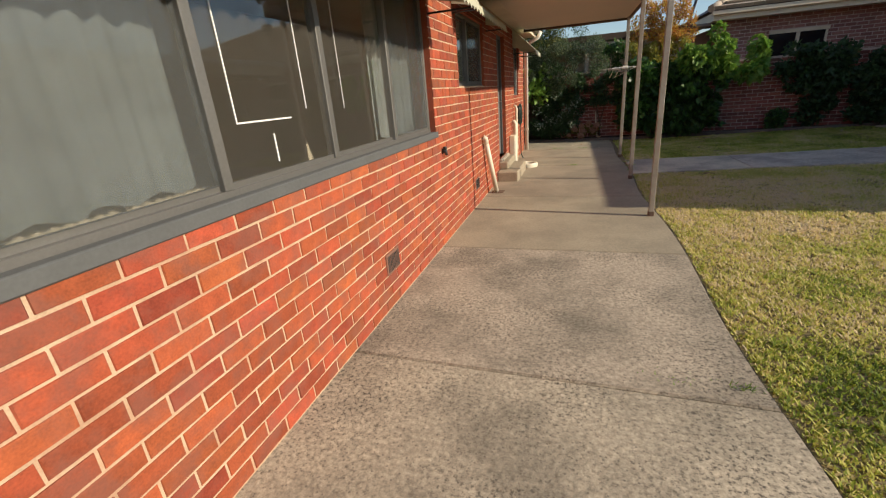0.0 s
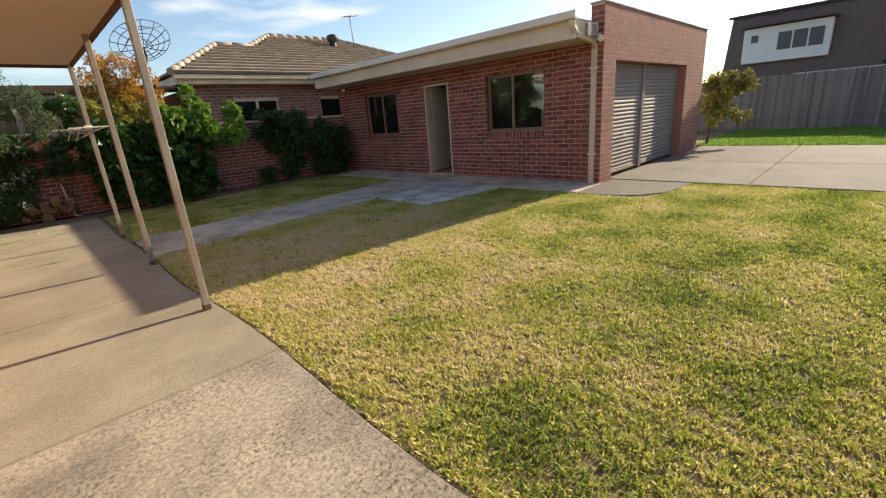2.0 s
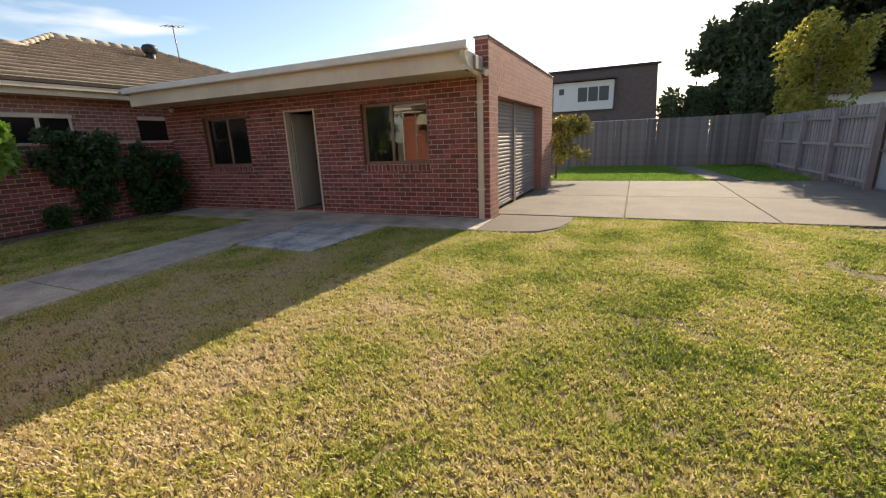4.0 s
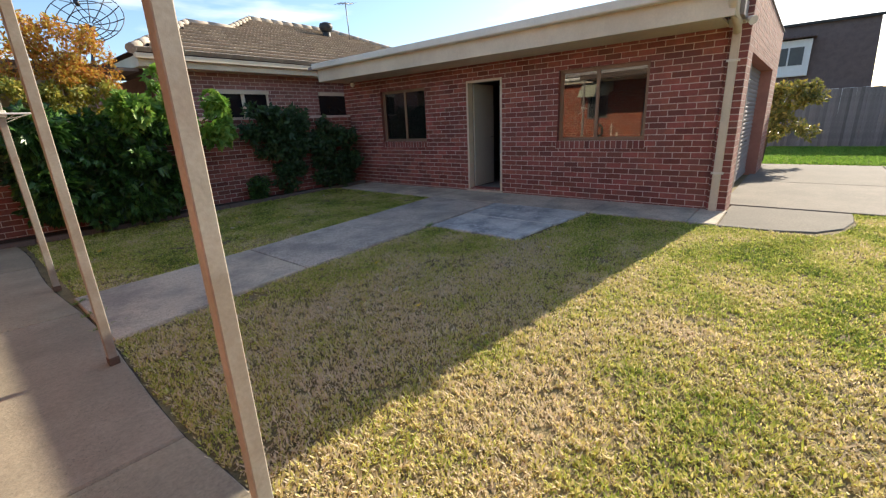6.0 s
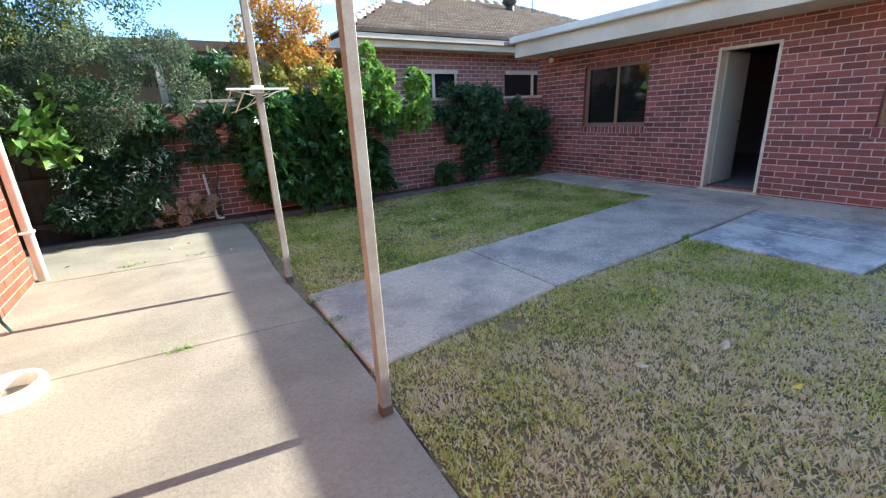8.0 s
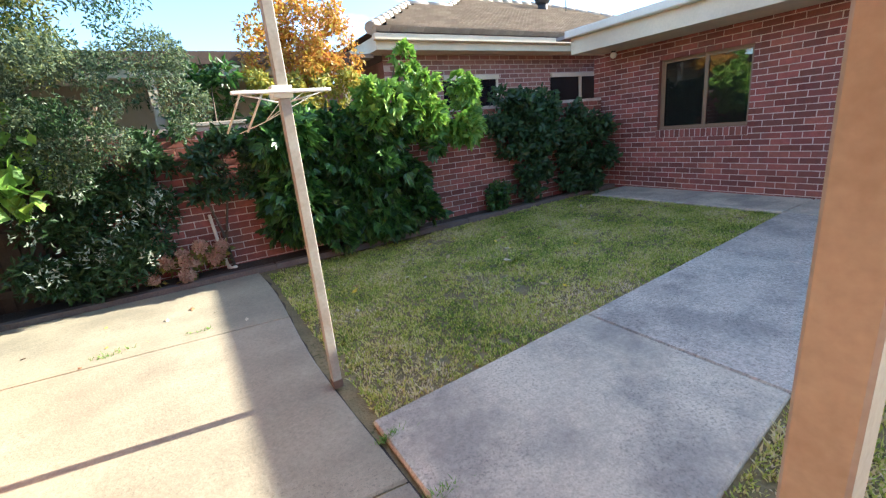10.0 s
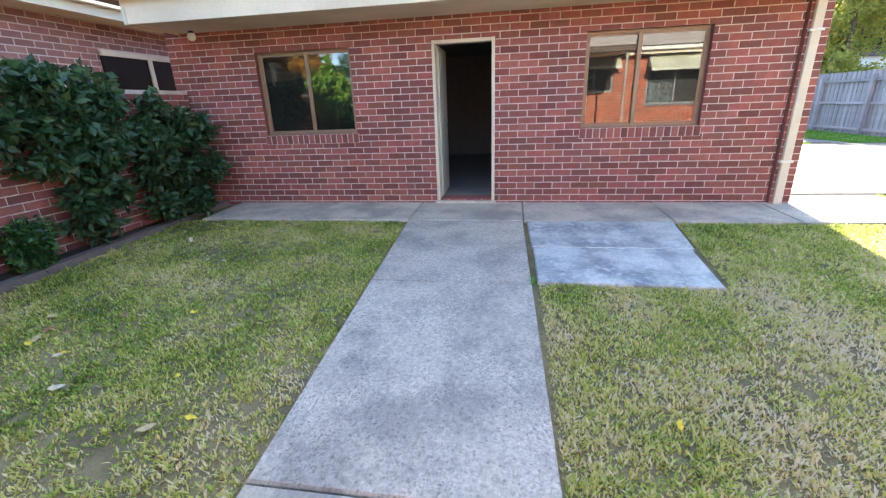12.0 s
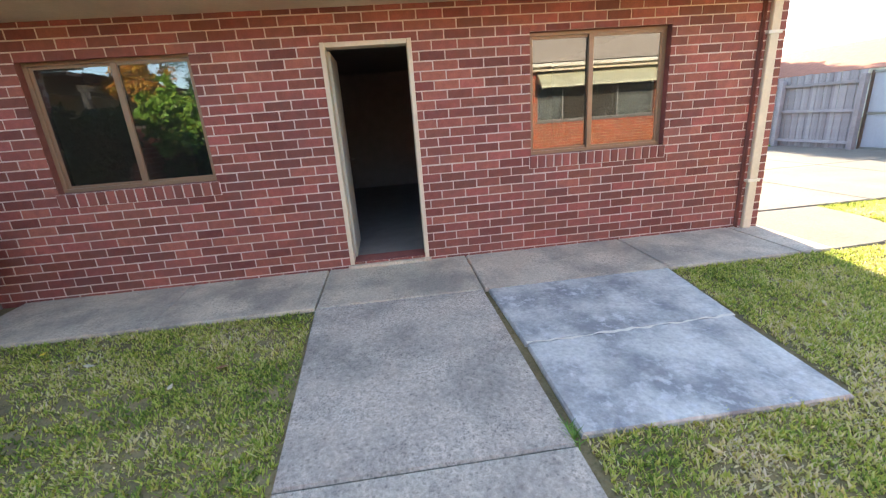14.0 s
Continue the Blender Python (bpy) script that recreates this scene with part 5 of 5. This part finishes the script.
# ---- house far behind the back fence ----
fx = 34.0
fh = thing("far_house", "tall dark tiled house with a white dormer beyond the fence", "house", pose(0.35, 1.7, 1.5) @ Matrix.Scale(1.3, 4) @ pose(-0.35, -1.7, -1.5))
part("wall", boxed(fx + 0.1, fx + 6, 1.5, 9.0, 0.0, 2.35), M_WHITE, fh)
bm = bmesh.new()
for q in (((fx, 1.3, 2.3), (fx, 9.2, 2.3), (fx + 1.0, 9.1, 6.0), (fx + 1.0, 1.4, 6.0)), ((fx, 1.3, 2.3), (fx + 1.0, 1.4, 6.0), (fx + 6, 1.4, 6.0), (fx + 6, 1.3, 2.3)),
          ((fx + 1.0, 1.4, 6.0), (fx + 1.0, 9.1, 6.0), (fx + 6, 9.1, 6.0), (fx + 6, 1.4, 6.0)), ((fx, 9.2, 2.3), (fx + 6, 9.2, 2.3), (fx + 6, 9.1, 6.0), (fx + 1.0, 9.1, 6.0))):
    bm.faces.new([bm.verts.new(p) for p in q])
part("roof", bm, M_TILE_DK, fh)
part("gutter", boxed(fx - 0.15, fx - 0.01, 1.3, 5.5, 2.2, 2.34), M_WHITE, fh)
part("ridge_board", boxed(fx + 0.8, fx + 1.1, 1.2, 9.3, 5.95, 6.08), M_BLACK, fh)
dorm = part("dormer", boxed(fx - 0.1, fx + 1.5, 4.1, 8.2, 3.15, 5.1, bev=0.02), M_WHITE, fh, "white boarded dormer")
bm = bmesh.new()
for i in range(24):
    y = 3.95 + i * 0.185
    box(bm, fx - 0.5, fx + 1.6, y, y + 0.10, 5.16, 5.26); box(bm, fx - 0.45, fx + 1.6, y + 0.10, y + 0.185, 5.16, 5.20)
part("dormer_roof", bm, M_TILE_DK, dorm)
for y in (4.4, 5.12, 5.84):
    w = part("window", boxed(fx - 0.13, fx - 0.101, y, y + 0.64, 3.75, 4.7), M_SILLGREY, dorm, "grey window pane")
    part("frame", boxed(fx - 0.15, fx - 0.131, y - 0.04, y, 3.72, 4.73), M_WHITE, w)
part("window", boxed(fx - 0.13, fx - 0.101, 7.45, 7.8, 4.3, 4.7), M_SILLGREY, dorm)

# ---- sheds and houses beyond the gate ----
def far_roof_house(name, label, x0, x1, y0, y1, z0, z1, m_):
    h = thing(name, label, "house", pose(0, 0, 0))
    part("wall", boxed(x0 + 0.4, x1 - 0.4, y0 + 0.4, y1 - 0.4, 0.0, z0), M_OFFWHITE, h)
    bm = bmesh.new()
    dx, dy = x1 - x0, y1 - y0
    i = min(dx, dy) / 2
    r0, r1 = ((x0 + i, y0 + i, z1), (x1 - i, y1 - i, z1))
    A, B, C, D = (x0, y0, z0), (x1, y0, z0), (x1, y1, z0), (x0, y1, z0)
    if dx >= dy:
        fs = ((A, B, r1, r0), (C, D, r0, r1), (D, A, r0), (B, C, r1))
    else:
        fs = ((B, C, r1, r0), (D, A, r0, r1), (A, B, r0), (C, D, r1))
    for f in fs:
        bm.faces.new([bm.verts.new(p) for p in f])
    part("roof", bm, m_, h)
    part("fascia", boxed(x0 + 0.02, x1 - 0.02, y1 - 0.03, y1 - 0.001, z0 - 0.22, z0 - 0.02), M_CREAM, h)


far_roof_house("far_house", "low house with an orange tiled hip roof beyond the gate", 20.0, 36.0, -23.0, -14.0, 2.3, 4.0, M_TILE_OR)
far_roof_house("far_house", "distant house with a dark red hip roof", 30.0, 42.0, -18.0, -6.0, 3.0, 5.2, M_TILE_DK)

# ---- lawn ----
def lawn(n, rng, far=False):
    """Short mown blades over the two lawns, one mesh."""
    def inside(x, y):
        a = (x > 1.215 + 0.03 * np.sin(1.7 * y) + np.where(y < 6, 0.02, 0.0) + 0.03 * rng.random(len(x))) & (x < 6.83) & (y < np.where(x < 3, 7.93 + 0.11 * (x - 1.3), 8.12)) & (y > -2.0)
        a &= ~((x > 5.13) & (y > 6.5 + 0.1 * (6.8 - x)))
        a |= (x > 14.45) & (x < 20.4) & (y > -1.7) & (y < 5.2) & ~((y > -0.2 + 0.155 * (x - 14.82)) & (y < 0.7 + 0.135 * (x - 14.82)))
        a |= (x > 6.8) & (x < 8.28) & (y < 3.53 + 0.35 * np.clip(7.6 - x, 0, 1) + 1.0 * np.clip(7.0 - x, 0, 1)) & (y > -2.0)
        b = (x > 1.29) & (x < 6.82) & (y > 9.34 + 0.055 * (x - 1.3)) & (y < 12.82 - 0.018 * (x - 1.3))
        return a | b
    per = 7
    q = n // per * 2
    tx, ty = 1.2 + 7.3 * rng.random(q), -2 + 14.7 * rng.random(q)
    if far:
        tx, ty = 14.4 + 6.1 * rng.random(q), -1.8 + 7.0 * rng.random(q)
    bare = np.array([noise.noise(Vector((a * 1.1, b * 1.1, 0.0))) + 0.5 * noise.noise(Vector((a * 4, b * 4, 3.0))) for a, b in zip(tx, ty)])
    south = np.clip((3.2 - ty) / 3.0, 0, 1) * np.clip((tx - 2.0) / 2.0, 0, 1)
    tx = np.where((ty > 9.2) & (bare * 0.5 + rng.random(q) > 0.72), -50.0, tx)
    ok = (bare < 0.5 - 0.3 * south + 0.5 * rng.random(q)) | (tx > 14)
    tx, ty = tx[ok], ty[ok]
    rng2 = rng.permutation(len(tx))
    tx, ty = tx[rng2], ty[rng2]
    spread = np.repeat(0.008 + 0.014 * rng.random(len(tx)), per)
    tall = np.repeat(0.65 + 0.75 * rng.random(len(tx)) ** 2, per)
    x, y = np.repeat(tx, per) + spread * rng.normal(size=len(spread)), np.repeat(ty, per) + spread * rng.normal(size=len(spread))
    keep = inside(x, y) & ((x > 14) == far)
    x, y, tall = x[keep][:n], y[keep][:n], tall[keep][:n]
    k = len(x)
    z = gzv(x) - 0.02
    h = (0.015 + 0.018 * rng.random(k)) * np.where(x > 14, 2.6, tall)
    a = rng.random(k) * 2 * np.pi
    lean = (0.2 + 1.1 * rng.random(k)) * h
    wd = (0.0032 + 0.0036 * rng.random(k)) * np.where(x > 14, 2.5, 1.0)
    base = np.stack([x, y, z], 1)
    side = np.stack([-np.sin(a), np.cos(a), np.zeros(k)], 1) * wd[:, None]
    mid = base + np.stack([np.cos(a) * lean * 0.3, np.sin(a) * lean * 0.3, h * 0.5], 1)
    tip = base + np.stack([np.cos(a) * lean, np.sin(a) * lean, h], 1)
    V = np.stack([base, mid + side, mid - side, tip], 1).reshape(-1, 3)
    i = np.arange(k)[:, None] * 4
    F = np.concatenate([i + np.array([[0, 1, 2]]), i + np.array([[2, 1, 3]])], 1).reshape(-1, 3)
    return V, F


lv_, lf_ = lawn(760000, np.random.default_rng(21))
tagged(new("lawn_grass", raw_mesh("lawn_grass", lv_, lf_, M_GRASS)), "short mown lawn, green with straw-dry patches", "grass", kind="stuff")
lv_, lf_ = lawn(60000, np.random.default_rng(22), True)
tagged(new("long_grass", raw_mesh("long_grass", lv_, lf_, M_GRASS_LONG)), "longer bright green grass beyond the driveway", "grass", kind="stuff")

# ---- small things on the house wall and patio ----
def vent(y, z):
    v = thing("air_vent", "terracotta air vent set in the brick wall", "air vent", MH @ pose(toH(y), -0.009, z), group="air vents of the house wall")
    part("frame", boxed(-0.115, 0.115, -0.004, 0.006, 0.0, 0.16, bev=0.002), M_VENT, v)
    for i in range(9):
        part("slot", boxed(-0.095 + i * 0.0235, -0.083 + i * 0.0235, -0.0065, -0.003, 0.018, 0.142), M_BLACK, v)


vent(2.975, 0.268)
vent(5.93, 0.225)
tap = thing("garden_tap", "small dark brass tap bracket on the brick wall", "tap", SKEW @ pose(HX + 0.006, 4.43, 0.925))
part("body", tubed([(0, 0, 0.03), (0.035, 0, 0.03), (0.045, 0, -0.01)], [0.028, 0.02, 0.014], 10), M_BLACK, tap)
part("handle", tubed([(0.03, 0.0, 0.045), (0.03, 0.0, 0.075)], [0.018, 0.022], 10), M_BLACK, tap)
lean = thing("leaning_pipe", "length of cream plastic pipe leaning on the wall", "pipe", SKEW @ pose(HX + 0.13, 6.69, 0.0))
part("pipe", tubed([(0, 0, 0.02), (-0.075, -0.29, 0.80)], 0.035, 14), M_PVC, lean)
part("elbow", tubed([(-0.075, -0.288, 0.79), (-0.08, -0.305, 0.85), (-0.115, -0.32, 0.875)], 0.04, 14), M_PVC, lean)
gully = thing("floor_gully", "dark drain gully set in the patio concrete", "drain", SKEW @ pose(HX + 0.15, 6.72, 0.001))
part("grate", boxed(-0.09, 0.09, -0.09, 0.09, 0.0, 0.008, bev=0.003), M_RUST, gully)
ring = thing("drain_ring", "raised cream drain ring on the patio", "drain", pose(-0.59, 8.95, 0.0))
bm = bmesh.new()
prof = [(0.185, 0.0), (0.19, 0.06), (0.182, 0.078), (0.165, 0.084), (0.142, 0.078), (0.13, 0.055), (0.12, 0.004)]
n = 28
rings = [[bm.verts.new((r * math.cos(2 * math.pi * i / n), r * math.sin(2 * math.pi * i / n), z)) for i in range(n)] for r, z in prof]
for u, w in zip(rings, rings[1:]):
    for i in range(n):
        bm.faces.new((u[i], u[(i + 1) % n], w[(i + 1) % n], w[i])).smooth = True
part("rim", bm, M_PVC, ring)
bm = bmesh.new()
bmesh.ops.create_circle(bm, cap_ends=True, segments=20, radius=0.124)
bmesh.ops.translate(bm, verts=bm.verts, vec=(0, 0, 0.006))
part("cover", bm, M_CONC, ring)
brd = thing("meter_box", "cream upright service box against the wall", "box", SKEW @ pose(HX + 0.06, 9.05, 0.001))
part("body", boxed(-0.045, 0.06, -0.13, 0.13, 0.0, 0.62, bev=0.008), M_PVC, brd)
part("lid", boxed(0.061, 0.07, -0.11, 0.11, 0.04, 0.58, bev=0.003), M_OFFWHITE, brd)
for y, h, r in ((9.36, 0.85, 0.04), (9.55, 1.15, 0.025)):
    pv = thing("waste_pipe", "cream plastic waste pipe running up the wall", "pipe", SKEW @ pose(HX + 0.075, y, 0.0), group="waste pipes by the back door")
    part("pipe", tubed([(0, 0, 0.0), (0, 0, h - 0.04), (-0.015, 0, h), (-0.07, 0, h + 0.015)], r, 12), M_PVC, pv)
    part("collar", tubed([(0, 0, 0.3), (0, 0, 0.36)], r + 0.007, 12), M_PVC, pv)
hs = thing("garden_hose", "coiled dark green garden hose on a wall hook", "hose", SKEW @ pose(HX + 0.03, 9.98, 1.1))
for k in range(4):
    r = 0.15 + 0.018 * (k % 3)
    part("coil", tubed([(0.03 + 0.022 * k, r * 0.75 * math.sin(2 * math.pi * i / 22), -0.14 + r * 1.2 * math.cos(2 * math.pi * i / 22)) for i in range(23)], 0.011, 6),
         leaf_mat("hose_rubber", [(0.02, 0.06, 0.05), (0.03, 0.07, 0.06)], 0.0) if k == 0 else bpy.data.materials["hose_rubber"], hs)
part("tail", tubed([(0.05, 0.1, -0.3), (0.06, 0.12, -0.7), (0.07, 0.1, -1.0), (0.12, 0.05, -1.085)], 0.011, 6), bpy.data.materials["hose_rubber"], hs)
part("hook", boxed(-0.025, 0.1, -0.03, 0.03, -0.02, 0.04, bev=0.006), M_BLACK, hs)
hdp = thing("house_downpipe", "white round downpipe at the house corner", "downpipe", SKEW @ pose(HX + 0.07, HEND + 0.02, 0.0))
part("pipe", tubed([(0, 0, 0.0), (0, 0, 2.4), (0.1, 0, 2.5), (0.28, 0, 2.58), (0.35, 0, 2.7)], 0.045, 12), M_OFFWHITE, hdp)
for z in (0.5, 1.9):
    part("bracket", boxed(-0.06, 0.05, -0.055, 0.055, z, z + 0.025, bev=0.003), M_OFFWHITE, hdp)
# white strips on the wide window's panes, drawn for a reflected door's outline
for nm, b in (("window_strip", (1.80, 1.807, 1.44, 2.3)), ("window_strip", (2.32, 2.326, 1.48, 2.3)), ("window_strip", (1.808, 2.18, 1.44, 1.447)), ("window_strip", (2.02, 2.029, 1.25, 1.38)), ("window_strip", (2.72, 2.724, 1.46, 2.3))):
    st = part(nm, boxed(toH(b[0]), toH(b[1]), 0.066, 0.069, b[2], b[3]), M_WHITE)
    st.matrix_world = MH
    tagged(st, "thin white strip drawn for a door's outline reflected in the glass", "window trim", "strips on the window", "structure")
# string of small lights under the patio cover
sl_ = thing("light_string", "string of tiny dark bulbs sagging under the patio cover", "string lights", pose(0.3, 5.62, 2.585))
pts = [(-0.55 + 1.1 * i / 30, 0.15 * math.sin(i * 0.4), -0.0 - 0.06 * (1 - ((i - 15) / 15) ** 2)) for i in range(31)]
part("cable", tubed(pts, 0.0025, 5), M_BRONZE, sl_)
for i in range(1, 30, 2):
    part("bulb", tubed([pts[i], (pts[i][0], pts[i][1], pts[i][2] - 0.025)], [0.004, 0.009], 6), M_BRONZE, sl_)

wp = thing("garden_pipe", "pale old pipe stub with an elbow at the garden wall foot", "pipe", pose(0.93, 13.16, 0.02))
part("pipe", tubed([(-0.08, 0.02, 0.72), (-0.05, 0.01, 0.3), (-0.015, 0.0, 0.08), (0.0, -0.01, 0.03)], 0.02, 10), M_PVC, wp)
part("elbow", tubed([(-0.01, -0.005, 0.05), (0.02, -0.03, 0.025), (0.08, -0.05, 0.03)], 0.027, 10), M_PVC, wp)

# ---- small things on the garage ----
lamp = thing("wall_lamp", "round white glass lamp under the garage eave", "lamp", pose(GX - 0.16, 12.66, 2.42))
bm = bmesh.new()
bmesh.ops.create_uvsphere(bm, u_segments=14, v_segments=10, radius=0.055)
for f in bm.faces:
    f.smooth = True
part("globe", bm, M_WHITE, lamp)
part("holder", tubed([(0, 0, 0.045), (0, 0, 0.08)], 0.035, 12), M_BLACK, lamp)
cam_box = thing("security_light", "white twin flood light below the garage gutter", "flood light", pose(GX - 0.07, 4.99, 2.5))
part("mount", boxed(-0.03, 0.07, -0.04, 0.04, 0.0, 0.1, bev=0.008), M_OFFWHITE, cam_box)
for s in (-1, 1):
    part("head", tubed([(-0.03, s * 0.03, 0.05), (-0.1, s * 0.09, 0.02), (-0.13, s * 0.12, 0.0)], [0.02, 0.045, 0.055], 10), M_OFFWHITE, cam_box)

# ---- clothes line bracket on the last patio post ----
cl = thing("clothes_line", "white folding clothes line bracket fixed to the patio post", "clothes line", pose(1.195, 9.78, 1.715))
part("cross_bar", boxed(-0.24, 0.24, -0.07, -0.04, -0.008, 0.008, bev=0.003), M_WHITE, cl)
part("clamp", boxed(-0.05, 0.05, -0.045, 0.045, -0.03, 0.03, bev=0.004), M_OFFWHITE, cl)
for a, b in ((-0.2, -0.03), (0.2, 0.03)):
    part("strut", tubed([(a, -0.055, -0.008), (b, -0.05, -0.05)], 0.004, 6), M_OFFWHITE, cl)

for a in (-0.2, -0.1):
    part("folded_arm", tubed([(a, -0.05, -0.008), (a - 0.06, 0.22, -0.17)], 0.006, 6), M_OFFWHITE, cl)
for a in (0.02, 0.1, 0.18):
    part("line", tubed([(a, -0.05, -0.008), (-0.08, 0.12, -0.13), (-0.2, 0.22, -0.175)], 0.0025, 5), M_OFFWHITE, cl)

# ---- neighbour's roof things ----
rv = thing("roof_ventilator", "black spinning roof ventilator on the tiled roof", "ventilator", pose(10.25, 17.0, NZ + 0.02 + PITCH * (17.0 - RY0)))
part("throat", tubed([(0, 0, -0.1), (0, 0, 0.22)], 0.13, 14), M_BLACK, rv)
bm = bmesh.new()
tube(bm, [(0, 0, 0.2), (0, 0, 0.26), (0, 0, 0.36), (0, 0, 0.45), (0, 0, 0.49)], [0.14, 0.2, 0.23, 0.19, 0.08], 18)
part("turbine", bm, M_BLACK, rv)
an = thing("tv_antenna", "thin television antenna on the tiled roof", "antenna", pose(11.3, 17.1, NZ + PITCH * (17.1 - RY0)))
part("mast", tubed([(0, 0, -0.1), (-0.05, 0, 1.25)], 0.018, 6), M_ALU, an)
part("boom", tubed([(-0.4, 0, 1.15), (0.3, 0, 1.25)], 0.012, 6), M_ALU, an)
for i in range(5):
    part("element", tubed([(-0.35 + 0.15 * i, -0.22, 1.16 + 0.02 * i), (-0.35 + 0.15 * i, 0.22, 1.16 + 0.02 * i)], 0.007, 5), M_ALU, an)


def mesh_dish(m, r):
    d = thing("satellite_dish", "large dark wire-mesh satellite dish above the neighbour's roof", "satellite dish", m)
    bowl = lambda rr: 0.28 * r * (rr / r) ** 2
    for k in range(12):
        a = 2 * math.pi * k / 12
        part("rib", tubed([(rr * math.cos(a), bowl(rr), rr * math.sin(a)) for rr in (0.08 * r, 0.35 * r, 0.65 * r, r)], 0.016, 5), M_IRON, d)
    for q in (0.3, 0.55, 0.78, 1.0):
        rr = q * r
        part("hoop", tubed([(rr * math.cos(2 * math.pi * i / 28), bowl(rr), rr * math.sin(2 * math.pi * i / 28)) for i in range(29)], 0.014, 5), M_IRON, d)
    for k in range(4):
        a = math.pi / 4 + math.pi / 2 * k
        part("feed_arm", tubed([(r * 0.95 * math.cos(a), bowl(r * 0.95), r * 0.95 * math.sin(a)), (0, 0.75 * r, 0)], 0.013, 5), M_IRON, d)
    part("feed", tubed([(0, 0.72 * r, 0), (0, 0.86 * r, 0)], 0.07, 8), M_IRON, d)
    part("mast", tubed([(0, -0.02, 0), (0, -0.2, -0.3), (0, -0.2, -6.0)], 0.06, 8), M_IRON, d)


mesh_dish(pose(5.15, 22.6, 5.0, 35, 0, 150), 1.05)
# power pole and wires beyond the gate
pp = thing("power_pole", "distant timber power pole with a cross arm", "power pole", pose(45, -24, 0))
part("pole", tubed([(0, 0, 0), (0, 0, 9.5)], [0.16, 0.11], 8), M_BARK, pp)
part("cross_arm", boxed(-0.06, 0.06, -1.1, 1.1, 8.9, 9.05), M_BARK, pp)
for k in (-1, 1):
    w = part("wire", tubed([(44 + 2.2 * i, -24 + k - 5 * i + 20, 8.9 - 0.4 * math.sin(math.pi * i / 8)) for i in range(9)], 0.02, 4), M_BLACK)
    tagged(w, "thin black overhead power wire", "wire", "overhead wires")

# ---- litter and weeds ----
rl = np.random.default_rng(33)
leaf_shapes = []
for k in range(4):
    bm = bmesh.new()
    vs = [bm.verts.new(p) for p in ((0, -0.045, 0.004), (0.024, -0.01, 0.0), (0.018, 0.025, 0.006 * k), (0, 0.05, 0.008), (-0.02, 0.02, 0.002), (-0.022, -0.015, 0.007))]
    c = bm.verts.new((0, 0, 0.012))
    for i in range(6):
        bm.faces.new((vs[i], vs[(i + 1) % 6], c))
    m_ = mat("fallen_leaf", [(0.45, 0.36, 0.17), (0.30, 0.15, 0.07), (0.55, 0.47, 0.32), (0.70, 0.52, 0.05)][k], 0.8, var=0.2, scale=30, bump=0.0)
    leaf_shapes.append(mesh_of("fallen_leaf", bm, m_))
for i in range(70):
    if i < 50:
        x, y = 1.6 + 5.1 * rl.random(), 9.7 + 2.6 * rl.random() ** 0.6
    elif i < 62:
        x, y = 1.4 + 5.0 * rl.random(), 5.5 + 2.3 * rl.random()
    else:
        x, y = -0.9 + 2.0 * rl.random(), 11.3 + 0.9 * rl.random()
    ob = new("fallen_leaf", leaf_shapes[int(rl.integers(4))])
    ob.matrix_world = pose(x, y, gz(x) + (0.008 if y > 9.5 and x > 1.3 else 0.012 if x > 1.3 else 0.0), rl.normal(0, 14), rl.normal(0, 14), rl.random() * 360) @ Matrix.Scale(0.55 + 0.5 * rl.random(), 4)
    tagged(ob, "curled dry fallen leaf lying on the ground", "fallen leaf", "fallen leaves")


def weeds(x, y, n, h, spread, label="tuft of green weeds growing in a paving joint"):
    k = n
    a = rl.random(k) * 2 * np.pi
    bx, by = x + rl.normal(0, spread, k), y + rl.normal(0, spread * 0.25, k)
    z = np.full(k, gz(x) - 0.005)
    hh = h * (0.5 + 0.7 * rl.random(k))
    base = np.stack([bx, by, z], 1)
    sd = np.stack([-np.sin(a), np.cos(a), 0 * a], 1) * 0.004
    tip = base + np.stack([np.cos(a) * hh, np.sin(a) * hh, hh * 0.9], 1)
    V = np.stack([base - sd, base + sd, tip], 1).reshape(-1, 3)
    F = np.arange(3 * k).reshape(-1, 3)
    tagged(new("weed_tuft", raw_mesh("weed_tuft", V, F, M_LEAF_B)), label, "weed", "weeds in the paving joints", kind="stuff")


for x, y, n, h, sp in ((-0.1, 11.42, 60, 0.04, 0.10), (0.28, 8.94, 50, 0.035, 0.06), (0.5, 11.38, 40, 0.03, 0.07), (1.27, 9.15, 90, 0.04, 0.04), (1.3, 8.7, 90, 0.045, 0.05), (1.26, 8.3, 70, 0.04, 0.04),
                       (1.1, 2.32, 40, 0.03, 0.05), (0.8, 2.34, 30, 0.02, 0.12), (5.1, 8.17, 60, 0.05, 0.04)):
    weeds(x, y, n, h, sp)
